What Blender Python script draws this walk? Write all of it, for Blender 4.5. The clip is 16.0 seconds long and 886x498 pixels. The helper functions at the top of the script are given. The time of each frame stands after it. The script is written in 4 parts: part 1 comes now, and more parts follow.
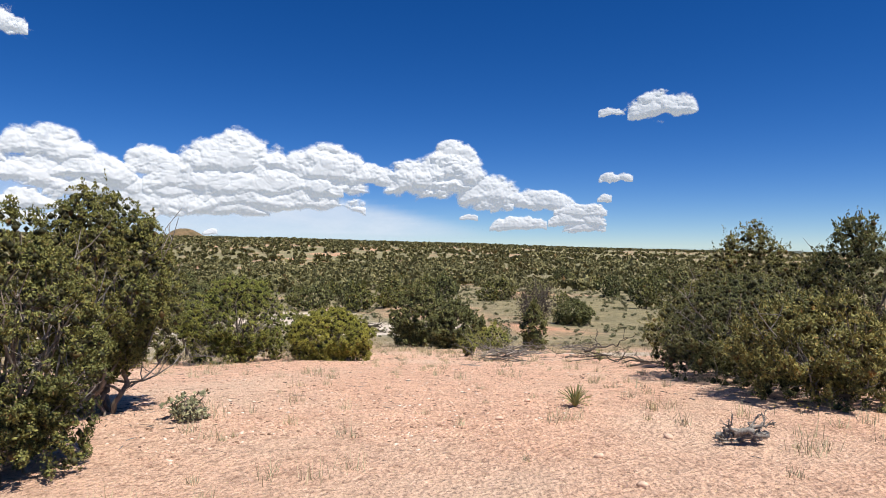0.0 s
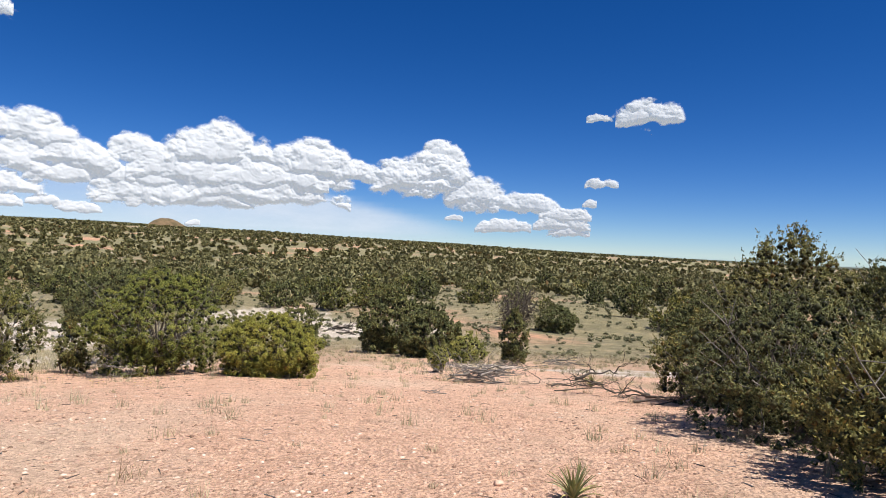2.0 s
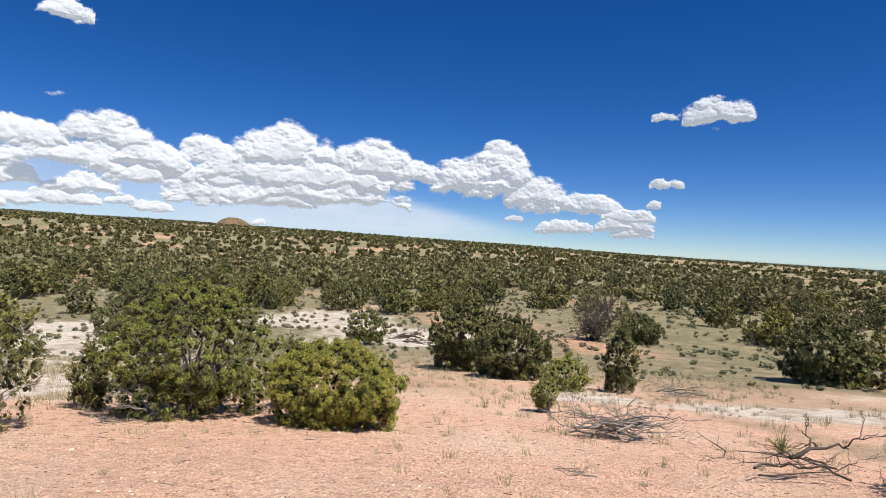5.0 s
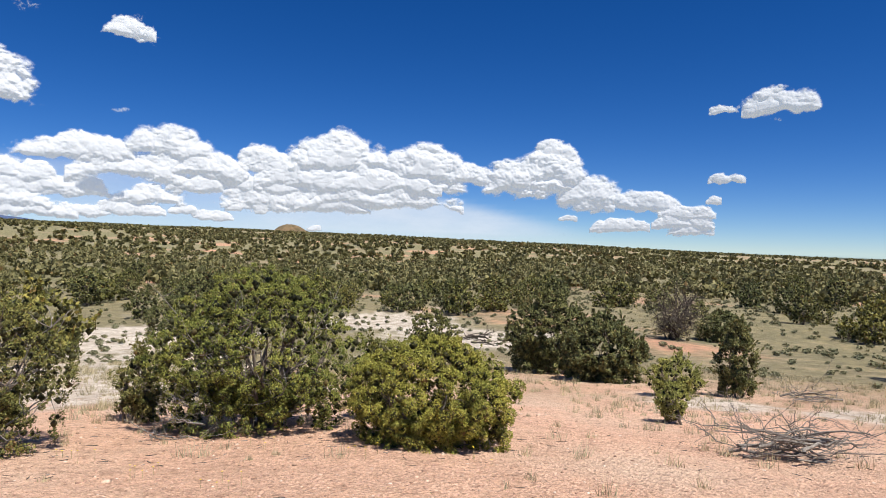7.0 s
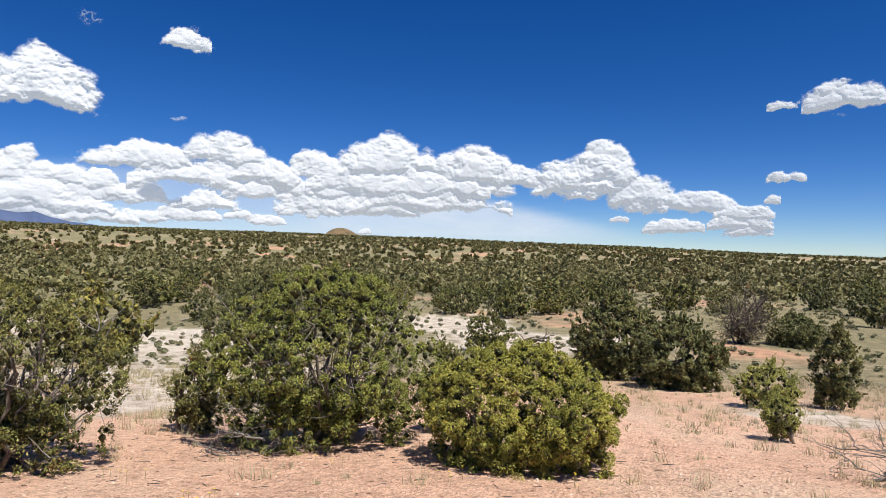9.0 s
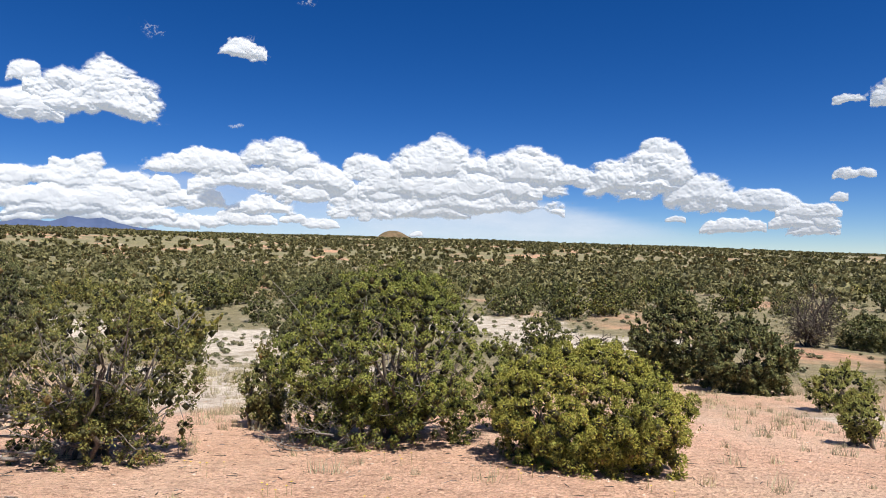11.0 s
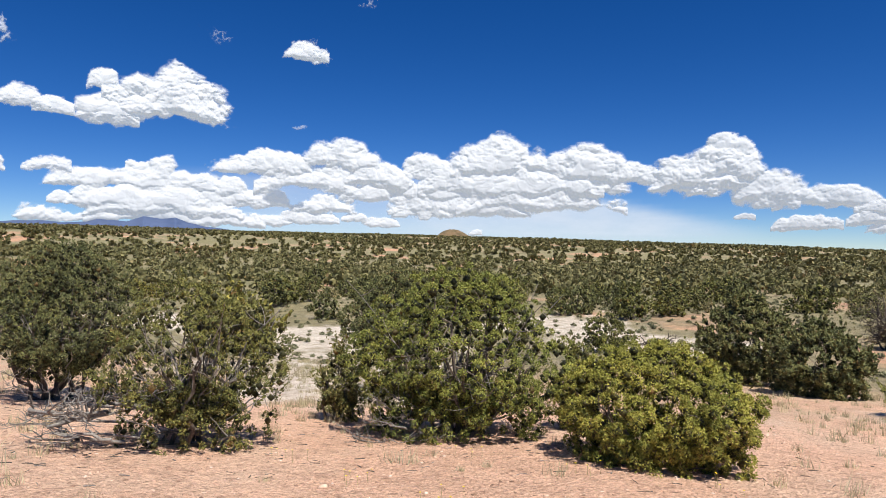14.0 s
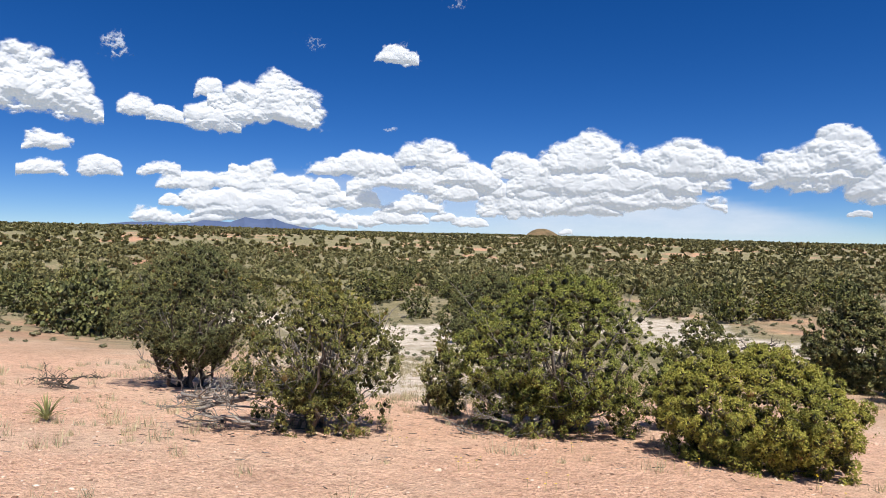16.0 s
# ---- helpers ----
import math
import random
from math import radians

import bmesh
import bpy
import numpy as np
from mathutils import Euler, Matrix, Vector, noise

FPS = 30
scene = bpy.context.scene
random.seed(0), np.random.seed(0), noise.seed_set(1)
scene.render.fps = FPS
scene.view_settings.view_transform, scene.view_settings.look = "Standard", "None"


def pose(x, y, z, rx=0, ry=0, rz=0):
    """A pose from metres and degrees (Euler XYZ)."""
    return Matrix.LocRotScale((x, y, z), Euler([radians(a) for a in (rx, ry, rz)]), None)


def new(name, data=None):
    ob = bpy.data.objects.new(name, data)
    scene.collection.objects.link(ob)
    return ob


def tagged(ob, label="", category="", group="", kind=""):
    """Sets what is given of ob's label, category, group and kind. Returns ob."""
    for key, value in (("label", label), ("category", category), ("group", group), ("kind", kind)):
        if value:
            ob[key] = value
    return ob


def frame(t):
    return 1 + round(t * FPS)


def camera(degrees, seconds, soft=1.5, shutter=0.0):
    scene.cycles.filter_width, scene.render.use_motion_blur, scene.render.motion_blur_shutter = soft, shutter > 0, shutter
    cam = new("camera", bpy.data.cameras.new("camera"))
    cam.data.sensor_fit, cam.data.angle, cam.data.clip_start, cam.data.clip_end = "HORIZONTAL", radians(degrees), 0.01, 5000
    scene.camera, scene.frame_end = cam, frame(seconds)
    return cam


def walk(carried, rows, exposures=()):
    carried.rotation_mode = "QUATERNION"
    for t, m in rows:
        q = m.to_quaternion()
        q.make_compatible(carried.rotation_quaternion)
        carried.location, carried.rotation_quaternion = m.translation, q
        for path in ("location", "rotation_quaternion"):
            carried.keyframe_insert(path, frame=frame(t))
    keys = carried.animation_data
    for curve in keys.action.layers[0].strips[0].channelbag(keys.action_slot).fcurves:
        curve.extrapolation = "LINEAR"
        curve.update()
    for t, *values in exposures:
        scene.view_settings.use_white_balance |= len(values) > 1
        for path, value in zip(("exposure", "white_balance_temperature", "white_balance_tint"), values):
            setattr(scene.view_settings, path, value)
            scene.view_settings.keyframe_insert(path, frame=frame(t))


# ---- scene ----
cam = camera(68.0, 16.0, soft=0.6)

# seconds, x, y, z, then the turns about x, y and z
PATH = [
    (0, 0.000, 0.000, 3.186, 89.69, -0.29, -0.00),
    (0.5, 0.178, 0.661, 3.177, 89.68, -0.61, -0.88),
    (1, 0.319, 1.308, 3.139, 89.67, -1.15, -1.43),
    (1.5, 0.371, 1.921, 3.117, 89.65, -1.63, -1.67),
    (2, 0.350, 2.485, 3.149, 89.70, -2.37, -1.37),
    (2.5, 0.210, 3.070, 3.218, 89.70, -3.15, -0.10),
    (3, 0.033, 3.714, 3.216, 89.61, -3.43, 1.36),
    (3.5, -0.085, 4.294, 3.218, 89.59, -3.22, 2.38),
    (6, -0.892, 6.655, 3.048, 89.45, -2.29, 5.71),
    (6.5, -1.131, 7.145, 2.888, 89.50, -1.76, 7.36),
    (7, -1.338, 7.539, 2.799, 89.54, -1.54, 8.44),
    (7.5, -1.520, 7.781, 2.787, 89.61, -1.51, 9.31),
    (8, -1.655, 7.985, 2.745, 89.64, -1.44, 10.48),
    (8.5, -1.751, 8.227, 2.708, 89.69, -1.29, 11.59),
    (9, -1.837, 8.354, 2.695, 89.67, -1.18, 12.69),
    (11.5, -1.964, 8.243, 2.663, 89.76, -0.70, 18.22),
    (12, -1.972, 8.196, 2.669, 89.71, -0.70, 19.17),
    (12.5, -1.978, 8.167, 2.675, 89.66, -0.65, 20.01),
    (13, -1.969, 8.114, 2.683, 89.63, -0.65, 20.84),
    (13.5, -1.971, 8.109, 2.680, 89.61, -0.70, 21.63),
    (14, -1.972, 8.015, 2.696, 89.58, -0.68, 22.37),
    (14.5, -1.966, 7.890, 2.700, 89.60, -0.73, 23.13),
    (15, -1.947, 7.736, 2.724, 89.57, -0.71, 24.61),
    (15.5, -1.925, 7.626, 2.737, 89.53, -0.73, 27.35),
    (16, -1.907, 7.522, 2.760, 89.45, -0.65, 30.09),
]
walk(cam, [(t, pose(x, y, z, a, b, c)) for t, x, y, z, a, b, c in PATH])

# ---- sky and sun ----
SUN_WAY = Vector((0.36, -0.26, 0.90)).normalized()
world = bpy.data.worlds.new("sky")
scene.world = world
world.use_nodes = True
wn = world.node_tree.nodes
wl = world.node_tree.links
sky = wn.new("ShaderNodeTexSky")
sky.sky_type = "NISHITA"
sky.sun_disc = False
sky.sun_elevation = math.asin(SUN_WAY.z)
sky.sun_rotation = math.atan2(SUN_WAY.x, SUN_WAY.y)
sky.altitude = 2400
sky.air_density = 0.8
sky.dust_density = 0.0
sky.ozone_density = 6.0
wn["Background"].inputs["Strength"].default_value = 0.071
deep = wn.new("ShaderNodeHueSaturation")
deep.inputs["Saturation"].default_value = 1.28
deep.inputs["Hue"].default_value = 0.511
wl.new(sky.outputs["Color"], deep.inputs["Color"])
wl.new(deep.outputs["Color"], wn["Background"].inputs["Color"])
lamp = bpy.data.lights.new("sun", "SUN")
lamp.energy = 5.0
lamp.angle = radians(0.53)
lamp.color = (1.0, 0.95, 0.87)
sun = new("sun", lamp)
sun.rotation_mode = "QUATERNION"
sun.rotation_quaternion = (SUN_WAY).to_track_quat("Z", "Y")
scene.view_settings.exposure = 0.54


# ---- materials ----
def material(name, rough=0.85):
    m = bpy.data.materials.new(name)
    m.use_nodes = True
    n, l = m.node_tree.nodes, m.node_tree.links
    b = n["Principled BSDF"]
    b.inputs["Roughness"].default_value = rough
    b.inputs["Specular IOR Level"].default_value = 0.25
    return m, n, l, b


def noise_node(n, l, scale, detail=4.0, rough=0.6, coords=None):
    t = n.new("ShaderNodeTexNoise")
    t.inputs["Scale"].default_value = scale
    t.inputs["Detail"].default_value = detail
    t.inputs["Roughness"].default_value = rough
    if coords:
        l.new(coords, t.inputs["Vector"])
    return t.outputs["Fac"]


def ramp(n, l, fac, stops):
    r = n.new("ShaderNodeValToRGB")
    e = r.color_ramp.elements
    while len(e) < len(stops):
        e.new(0.5)
    for k, (p, c) in zip(e, stops):
        k.position = p
        k.color = (*c, 1)
    l.new(fac, r.inputs["Fac"])
    return r.outputs["Color"]


def mix(n, l, fac, a, b, mode="MIX"):
    m = n.new("ShaderNodeMix")
    m.data_type = "RGBA"
    m.blend_type = mode
    for k, v in ((0, fac), (6, a), (7, b)):
        if isinstance(v, (int, float)):
            m.inputs[k].default_value = v
        elif isinstance(v, tuple):
            m.inputs[k].default_value = (*v, 1)
        else:
            l.new(v, m.inputs[k])
    return m.outputs[2]


def bump(n, l, b, height, strength, distance):
    k = n.new("ShaderNodeBump")
    k.inputs["Strength"].default_value = strength
    k.inputs["Distance"].default_value = distance
    l.new(height, k.inputs["Height"])
    l.new(k.outputs["Normal"], b.inputs["Normal"])


def foliage(name, dark, light, tip, old=(0.16, 0.10, 0.04)):
    """Leaves that vary from sprig to sprig and in patches, with a few dry brown ones."""
    m, n, l, b = material(name, 0.65)
    geo = n.new("ShaderNodeNewGeometry")
    info = n.new("ShaderNodeObjectInfo")
    pos = n.new("ShaderNodeTexCoord").outputs["Object"]
    col = ramp(n, l, geo.outputs["Random Per Island"], [(0.0, dark), (0.45, light), (0.93, tip), (0.985, old)])
    patch = noise_node(n, l, 2.2, 2.0, 0.5, pos)
    tint = ramp(n, l, patch, [(0.3, (0.72, 0.78, 0.75)), (0.7, (1.15, 1.1, 0.95))])
    col = mix(n, l, 1.0, col, tint, "MULTIPLY")
    own = ramp(n, l, info.outputs["Random"], [(0.0, (0.86, 0.90, 0.92)), (0.6, (1.0, 1.0, 0.98)), (1.0, (1.35, 1.22, 1.0))])
    col = mix(n, l, 1.0, col, own, "MULTIPLY")
    l.new(col, b.inputs["Base Color"])
    tr = n.new("ShaderNodeBsdfTranslucent")
    l.new(col, tr.inputs["Color"])
    mx = n.new("ShaderNodeMixShader")
    mx.inputs[0].default_value = 0.08
    l.new(b.outputs[0], mx.inputs[1])
    l.new(tr.outputs[0], mx.inputs[2])
    l.new(mx.outputs[0], n["Material Output"].inputs["Surface"])
    return m


JUNIPER = foliage("juniper_leaf", (0.11, 0.122, 0.026), (0.235, 0.245, 0.052), (0.35, 0.345, 0.088))
OLIVE = foliage("olive_leaf", (0.075, 0.08, 0.026), (0.155, 0.155, 0.046), (0.26, 0.245, 0.078))
DARK = foliage("pinyon_leaf", (0.064, 0.073, 0.032), (0.138, 0.145, 0.058), (0.24, 0.235, 0.098))
SAGE = foliage("sage_leaf", (0.16, 0.155, 0.095), (0.25, 0.24, 0.15), (0.36, 0.34, 0.22))
FAR_GREEN = foliage("far_juniper_leaf", (0.098, 0.090, 0.042), (0.182, 0.165, 0.074), (0.30, 0.262, 0.125))
STRAW = foliage("dry_grass", (0.3, 0.25, 0.16), (0.5, 0.42, 0.29), (0.64, 0.56, 0.40))
BRIGHT = foliage("yellow_shrub_leaf", (0.18, 0.18, 0.045), (0.34, 0.33, 0.085), (0.47, 0.44, 0.14))
BLADE = foliage("yucca_blade", (0.13, 0.15, 0.06), (0.24, 0.25, 0.11), (0.42, 0.38, 0.2))

# inner needles coloured near black: the shade inside the crowns is painted in
SHADED_NEEDLES = foliage("shaded_inner_needles", (0.03, 0.032, 0.014), (0.05, 0.05, 0.02), (0.07, 0.065, 0.03))


def wood(name, low, high):
    m, n, l, b = material(name, 0.9)
    pos = n.new("ShaderNodeTexCoord").outputs["Object"]
    stretch = n.new("ShaderNodeMapping")
    stretch.inputs["Scale"].default_value = (1, 1, 0.2)
    l.new(pos, stretch.inputs["Vector"])
    fib = noise_node(n, l, 60, 5, 0.65, stretch.outputs[0])
    big = noise_node(n, l, 4, 3, 0.6, pos)
    col = mix(n, l, 1.0, ramp(n, l, fib, [(0.3, low), (0.7, high)]), ramp(n, l, big, [(0.3, (0.7, 0.7, 0.7)), (0.7, (1.1, 1.08, 1.04))]), "MULTIPLY")
    l.new(col, b.inputs["Base Color"])
    bump(n, l, b, fib, 0.6, 0.01)
    return m


BARK = wood("juniper_bark", (0.09, 0.07, 0.055), (0.27, 0.23, 0.19))
DEAD = wood("weathered_grey_wood", (0.11, 0.10, 0.092), (0.38, 0.35, 0.32))
DEAD_DARK = wood("dark_dead_wood", (0.045, 0.038, 0.033), (0.16, 0.135, 0.115))


def soil():
    """Pink gravelly earth, pale sandstone and olive grassland, laid out by the layers in the ground's own attribute."""
    m, n, l, b = material("desert_earth", 0.95)
    pos = n.new("ShaderNodeTexCoord").outputs["Object"]
    lay = n.new("ShaderNodeAttribute")
    lay.attribute_name = "layers"
    sep = n.new("ShaderNodeSeparateColor")
    l.new(lay.outputs["Color"], sep.inputs[0])
    grit = noise_node(n, l, 34, 6, 0.7, pos)
    mid = noise_node(n, l, 2.3, 5, 0.65, pos)
    big = noise_node(n, l, 0.35, 4, 0.6, pos)
    vor = n.new("ShaderNodeTexVoronoi")
    vor.inputs["Scale"].default_value = 26
    l.new(pos, vor.inputs["Vector"])
    red = ramp(n, l, grit, [(0.28, (0.36, 0.20, 0.13)), (0.45, (0.66, 0.41, 0.285)), (0.62, (0.75, 0.50, 0.37)), (0.74, (0.84, 0.66, 0.54))])
    red = mix(n, l, 1.0, red, ramp(n, l, mid, [(0.3, (0.84, 0.82, 0.80)), (0.7, (1.08, 1.07, 1.06))]), "MULTIPLY")
    red = mix(n, l, ramp(n, l, vor.outputs["Distance"], [(0.1, (0.35, 0.35, 0.35)), (0.25, (0, 0, 0))]), red, vor.outputs["Color"], "SOFT_LIGHT")
    red = mix(n, l, ramp(n, l, big, [(0.45, (0, 0, 0)), (0.68, (0.65, 0.65, 0.65))]), red, (0.66, 0.49, 0.365))
    lumps = noise_node(n, l, 11, 4, 0.7, pos)
    red = mix(n, l, 1.0, red, ramp(n, l, lumps, [(0.3, (0.6, 0.56, 0.54)), (0.46, (1, 1, 1)), (0.7, (1.2, 1.2, 1.2))]), "MULTIPLY")
    speck = noise_node(n, l, 75, 3, 0.6, pos)
    red = mix(n, l, 1.0, red, ramp(n, l, speck, [(0.34, (0.5, 0.45, 0.42)), (0.44, (1, 1, 1)), (0.62, (1, 1, 1)), (0.7, (1.25, 1.25, 1.25))]), "MULTIPLY")
    white = ramp(n, l, mid, [(0.3, (0.40, 0.33, 0.26)), (0.52, (0.60, 0.53, 0.45)), (0.75, (0.76, 0.71, 0.64))])
    grass = ramp(n, l, mid, [(0.3, (0.13, 0.125, 0.07)), (0.5, (0.23, 0.205, 0.125)), (0.72, (0.36, 0.30, 0.205))])
    far = noise_node(n, l, 0.03, 6, 0.65, pos)
    grass = mix(n, l, ramp(n, l, far, [(0.53, (0, 0, 0)), (0.62, (0.85, 0.85, 0.85))]), grass, (0.46, 0.25, 0.16))
    grass = mix(n, l, ramp(n, l, far, [(0.46, (0.85, 0.85, 0.85)), (0.6, (0, 0, 0))]), grass, (0.16, 0.155, 0.08))
    clods = noise_node(n, l, 0.8, 6, 0.75, pos)
    grass = mix(n, l, 1.0, grass, ramp(n, l, clods, [(0.32, (0.6, 0.64, 0.6)), (0.5, (1, 1, 1)), (0.66, (1.5, 1.38, 1.3))]), "MULTIPLY")
    col = mix(n, l, sep.outputs[1], red, grass)
    white = mix(n, l, 1.0, white, ramp(n, l, lumps, [(0.32, (0.55, 0.5, 0.45)), (0.45, (1, 1, 1)), (0.7, (1.1, 1.1, 1.1))]), "MULTIPLY")
    white = mix(n, l, 1.0, white, ramp(n, l, clods, [(0.34, (0.6, 0.56, 0.48)), (0.5, (1, 1, 1))]), "MULTIPLY")
    col = mix(n, l, sep.outputs[0], col, white)
    l.new(col, b.inputs["Base Color"])
    add = n.new("ShaderNodeMath")
    add.operation = "ADD"
    fine = noise_node(n, l, 110, 5, 0.75, pos)
    l.new(mix(n, l, 0.5, grit, fine), add.inputs[0])
    l.new(vor.outputs["Distance"], add.inputs[1])
    bump(n, l, b, add.outputs[0], 0.9, 0.045)
    return m


SOIL = soil()


def stone_material():
    m, n, l, b = material("pale_stone", 0.9)
    geo = n.new("ShaderNodeNewGeometry")
    pos = n.new("ShaderNodeTexCoord").outputs["Object"]
    col = ramp(n, l, geo.outputs["Random Per Island"], [(0.0, (0.15, 0.09, 0.06)), (0.3, (0.5, 0.31, 0.22)), (0.85, (0.66, 0.45, 0.33)), (1.0, (0.74, 0.62, 0.52))])
    f = noise_node(n, l, 40, 5, 0.6, pos)
    col = mix(n, l, 1.0, col, ramp(n, l, f, [(0.3, (0.75, 0.75, 0.75)), (0.7, (1.1, 1.1, 1.1))]), "MULTIPLY")
    l.new(col, b.inputs["Base Color"])
    bump(n, l, b, f, 0.4, 0.01)
    return m


STONE = stone_material()


def plain_noise(name, low, high, scale, rough=0.9):
    m, n, l, b = material(name, rough)
    pos = n.new("ShaderNodeTexCoord").outputs["Object"]
    l.new(ramp(n, l, noise_node(n, l, scale, 6, 0.65, pos), [(0.3, low), (0.7, high)]), b.inputs["Base Color"])
    return m


BUTTE = plain_noise("red_butte_rock", (0.07, 0.065, 0.032), (0.22, 0.14, 0.08), 0.05)
# the blue haze of distance is put into the range's own colour
HAZE_BLUE = plain_noise("haze_tinted_range", (0.045, 0.075, 0.16), (0.08, 0.11, 0.20), 0.004)
YELLOW = plain_noise("yellow_petal", (0.75, 0.55, 0.02), (0.85, 0.68, 0.05), 30, 0.6)


def cloud_material():
    """White vapour: a faint bluish glow is added all through for light scattered within it, and it thins out at its
    edges.
    """
    m, n, l, b = material("cloud", 1.0)
    b.inputs["Specular IOR Level"].default_value = 0.0
    b.inputs["Base Color"].default_value = (0.43, 0.43, 0.43, 1)
    b.inputs["Emission Color"].default_value = (0.72, 0.84, 1.0, 1)
    b.inputs["Emission Strength"].default_value = 0.27
    lay = n.new("ShaderNodeAttribute")
    lay.attribute_name = "thickness"
    clear = n.new("ShaderNodeBsdfTransparent")
    out = n.new("ShaderNodeMixShader")
    l.new(lay.outputs["Fac"], out.inputs[0])
    l.new(clear.outputs[0], out.inputs[1])
    l.new(b.outputs[0], out.inputs[2])
    l.new(out.outputs[0], n["Material Output"].inputs["Surface"])
    return m


CLOUD = cloud_material()


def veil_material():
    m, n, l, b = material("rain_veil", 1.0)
    # black base: all of the veil's brightness is an added glow
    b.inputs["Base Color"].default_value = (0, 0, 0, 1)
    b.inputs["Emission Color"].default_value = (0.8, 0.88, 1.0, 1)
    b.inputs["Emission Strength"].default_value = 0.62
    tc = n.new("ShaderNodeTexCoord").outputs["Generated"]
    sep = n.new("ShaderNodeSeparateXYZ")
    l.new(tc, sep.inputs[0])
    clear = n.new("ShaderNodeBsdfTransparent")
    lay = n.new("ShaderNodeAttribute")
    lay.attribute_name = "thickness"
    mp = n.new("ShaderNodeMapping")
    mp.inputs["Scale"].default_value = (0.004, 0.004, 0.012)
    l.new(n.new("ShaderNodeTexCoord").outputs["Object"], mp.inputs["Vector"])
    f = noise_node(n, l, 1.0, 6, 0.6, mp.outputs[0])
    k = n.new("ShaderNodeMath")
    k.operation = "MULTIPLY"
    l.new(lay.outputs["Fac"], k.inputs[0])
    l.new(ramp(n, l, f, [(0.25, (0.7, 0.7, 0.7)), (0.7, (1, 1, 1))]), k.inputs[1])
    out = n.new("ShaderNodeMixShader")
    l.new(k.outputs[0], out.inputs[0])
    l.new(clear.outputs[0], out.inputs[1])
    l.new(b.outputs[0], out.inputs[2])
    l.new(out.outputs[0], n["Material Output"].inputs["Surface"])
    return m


VEIL = veil_material()


# ---- mesh helpers ----
def mesh_of(name, verts, faces, mat, smooth=False):
    """A mesh from arrays of vertices and of faces that all have the same number of corners."""
    verts, faces = np.asarray(verts, np.float32), np.asarray(faces, np.int32)
    me = bpy.data.meshes.new(name)
    k = faces.shape[1]
    me.vertices.add(len(verts))
    me.vertices.foreach_set("co", verts.ravel())
    me.loops.add(faces.size)
    me.loops.foreach_set("vertex_index", faces.ravel())
    me.polygons.add(len(faces))
    me.polygons.foreach_set("loop_start", np.arange(0, faces.size, k, dtype=np.int32))
    if smooth:
        me.polygons.foreach_set("use_smooth", np.ones(len(faces), bool))
    me.update(calc_edges=True)
    me.materials.append(mat)
    return me


def part(name, me, parent=None, label=""):
    ob = new(name, me)
    ob.parent = parent
    return tagged(ob, label) if label else ob


def thing(name, x, y, z, label, category, group="", turn=0.0):
    ob = new(name)
    ob.matrix_basis = pose(x, y, z, 0, 0, turn)
    ob.empty_display_size = 0.2
    return tagged(ob, label, category, group)


def joined(pieces):
    vs, fs, k = [], [], 0
    for v, f in pieces:
        vs.append(v)
        fs.append(np.asarray(f) + k)
        k += len(v)
    return np.concatenate(vs), np.concatenate(fs)


def tube(points, radii, sides=6):
    """A tapered round limb along a line of points, as quads."""
    p = np.asarray(points, float)
    d = np.gradient(p, axis=0)
    d /= np.linalg.norm(d, axis=1)[:, None] + 1e-9
    a = np.cross(d, (0.31, 0.83, 0.46))
    a /= np.linalg.norm(a, axis=1)[:, None] + 1e-9
    b = np.cross(d, a)
    t = np.linspace(0, 2 * math.pi, sides, endpoint=False)
    r = np.asarray(radii, float)[:, None, None]
    v = p[:, None] + r * (np.cos(t)[None, :, None] * a[:, None] + np.sin(t)[None, :, None] * b[:, None])
    n = len(p)
    i, j = np.meshgrid(np.arange(n - 1), np.arange(sides), indexing="ij")
    q = np.stack([i * sides + j, i * sides + (j + 1) % sides, (i + 1) * sides + (j + 1) % sides, (i + 1) * sides + j], -1)
    return v.reshape(-1, 3), q.reshape(-1, 4)


def crooked(rng, start, end, steps, wander):
    """A wandering line between two points."""
    t = np.linspace(0, 1, steps)[:, None]
    p = np.asarray(start) * (1 - t) + np.asarray(end) * t
    w = np.cumsum(rng.normal(0, wander, (steps, 3)), 0)
    return p + w - t * w[-1] - (1 - t) * w[0]


def sprigs(rng, centres, axes, size, slim, face=None):
    """Small folded leaf sprigs, a kite of two triangles each, at the centres, pointing along the axes."""
    n = len(centres)
    axes = axes / (np.linalg.norm(axes, axis=1)[:, None] + 1e-9)
    side = np.cross(axes, rng.normal(size=(n, 3)) if face is None else face + rng.normal(0, 0.35, (n, 3)))
    side /= np.linalg.norm(side, axis=1)[:, None] + 1e-9
    up = np.cross(axes, side)
    s = size * rng.uniform(0.6, 1.35, (n, 1))
    v = np.stack([centres - axes * s * 0.45, centres + side * s * slim + up * s * 0.12,
                  centres + axes * s * 0.55, centres - side * s * slim + up * s * 0.12], 1)
    i = np.arange(n)[:, None] * 4
    f = np.concatenate([i + [[0, 1, 2]], i + [[0, 2, 3]]], 0)
    return v.reshape(-1, 3), f


# ---- the ground ----
def smooth(a, b, x):
    t = np.clip((x - a) / (b - a), 0, 1)
    return t * t * (3 - 2 * t)


def ripple(x, y, scale, seed):
    """A cheap sum of waves, from -1 to 1."""
    r = np.random.RandomState(seed)
    out = 0
    for k in range(7):
        a, p = r.uniform(0, 2 * math.pi, 2)
        f = scale * r.uniform(0.6, 2.1)
        out = out + np.sin((x * math.cos(a) + y * math.sin(a)) * f + p + 0.8 * np.sin(x * f * 0.37 + y * f * 0.29 + p)) / 4
    return out


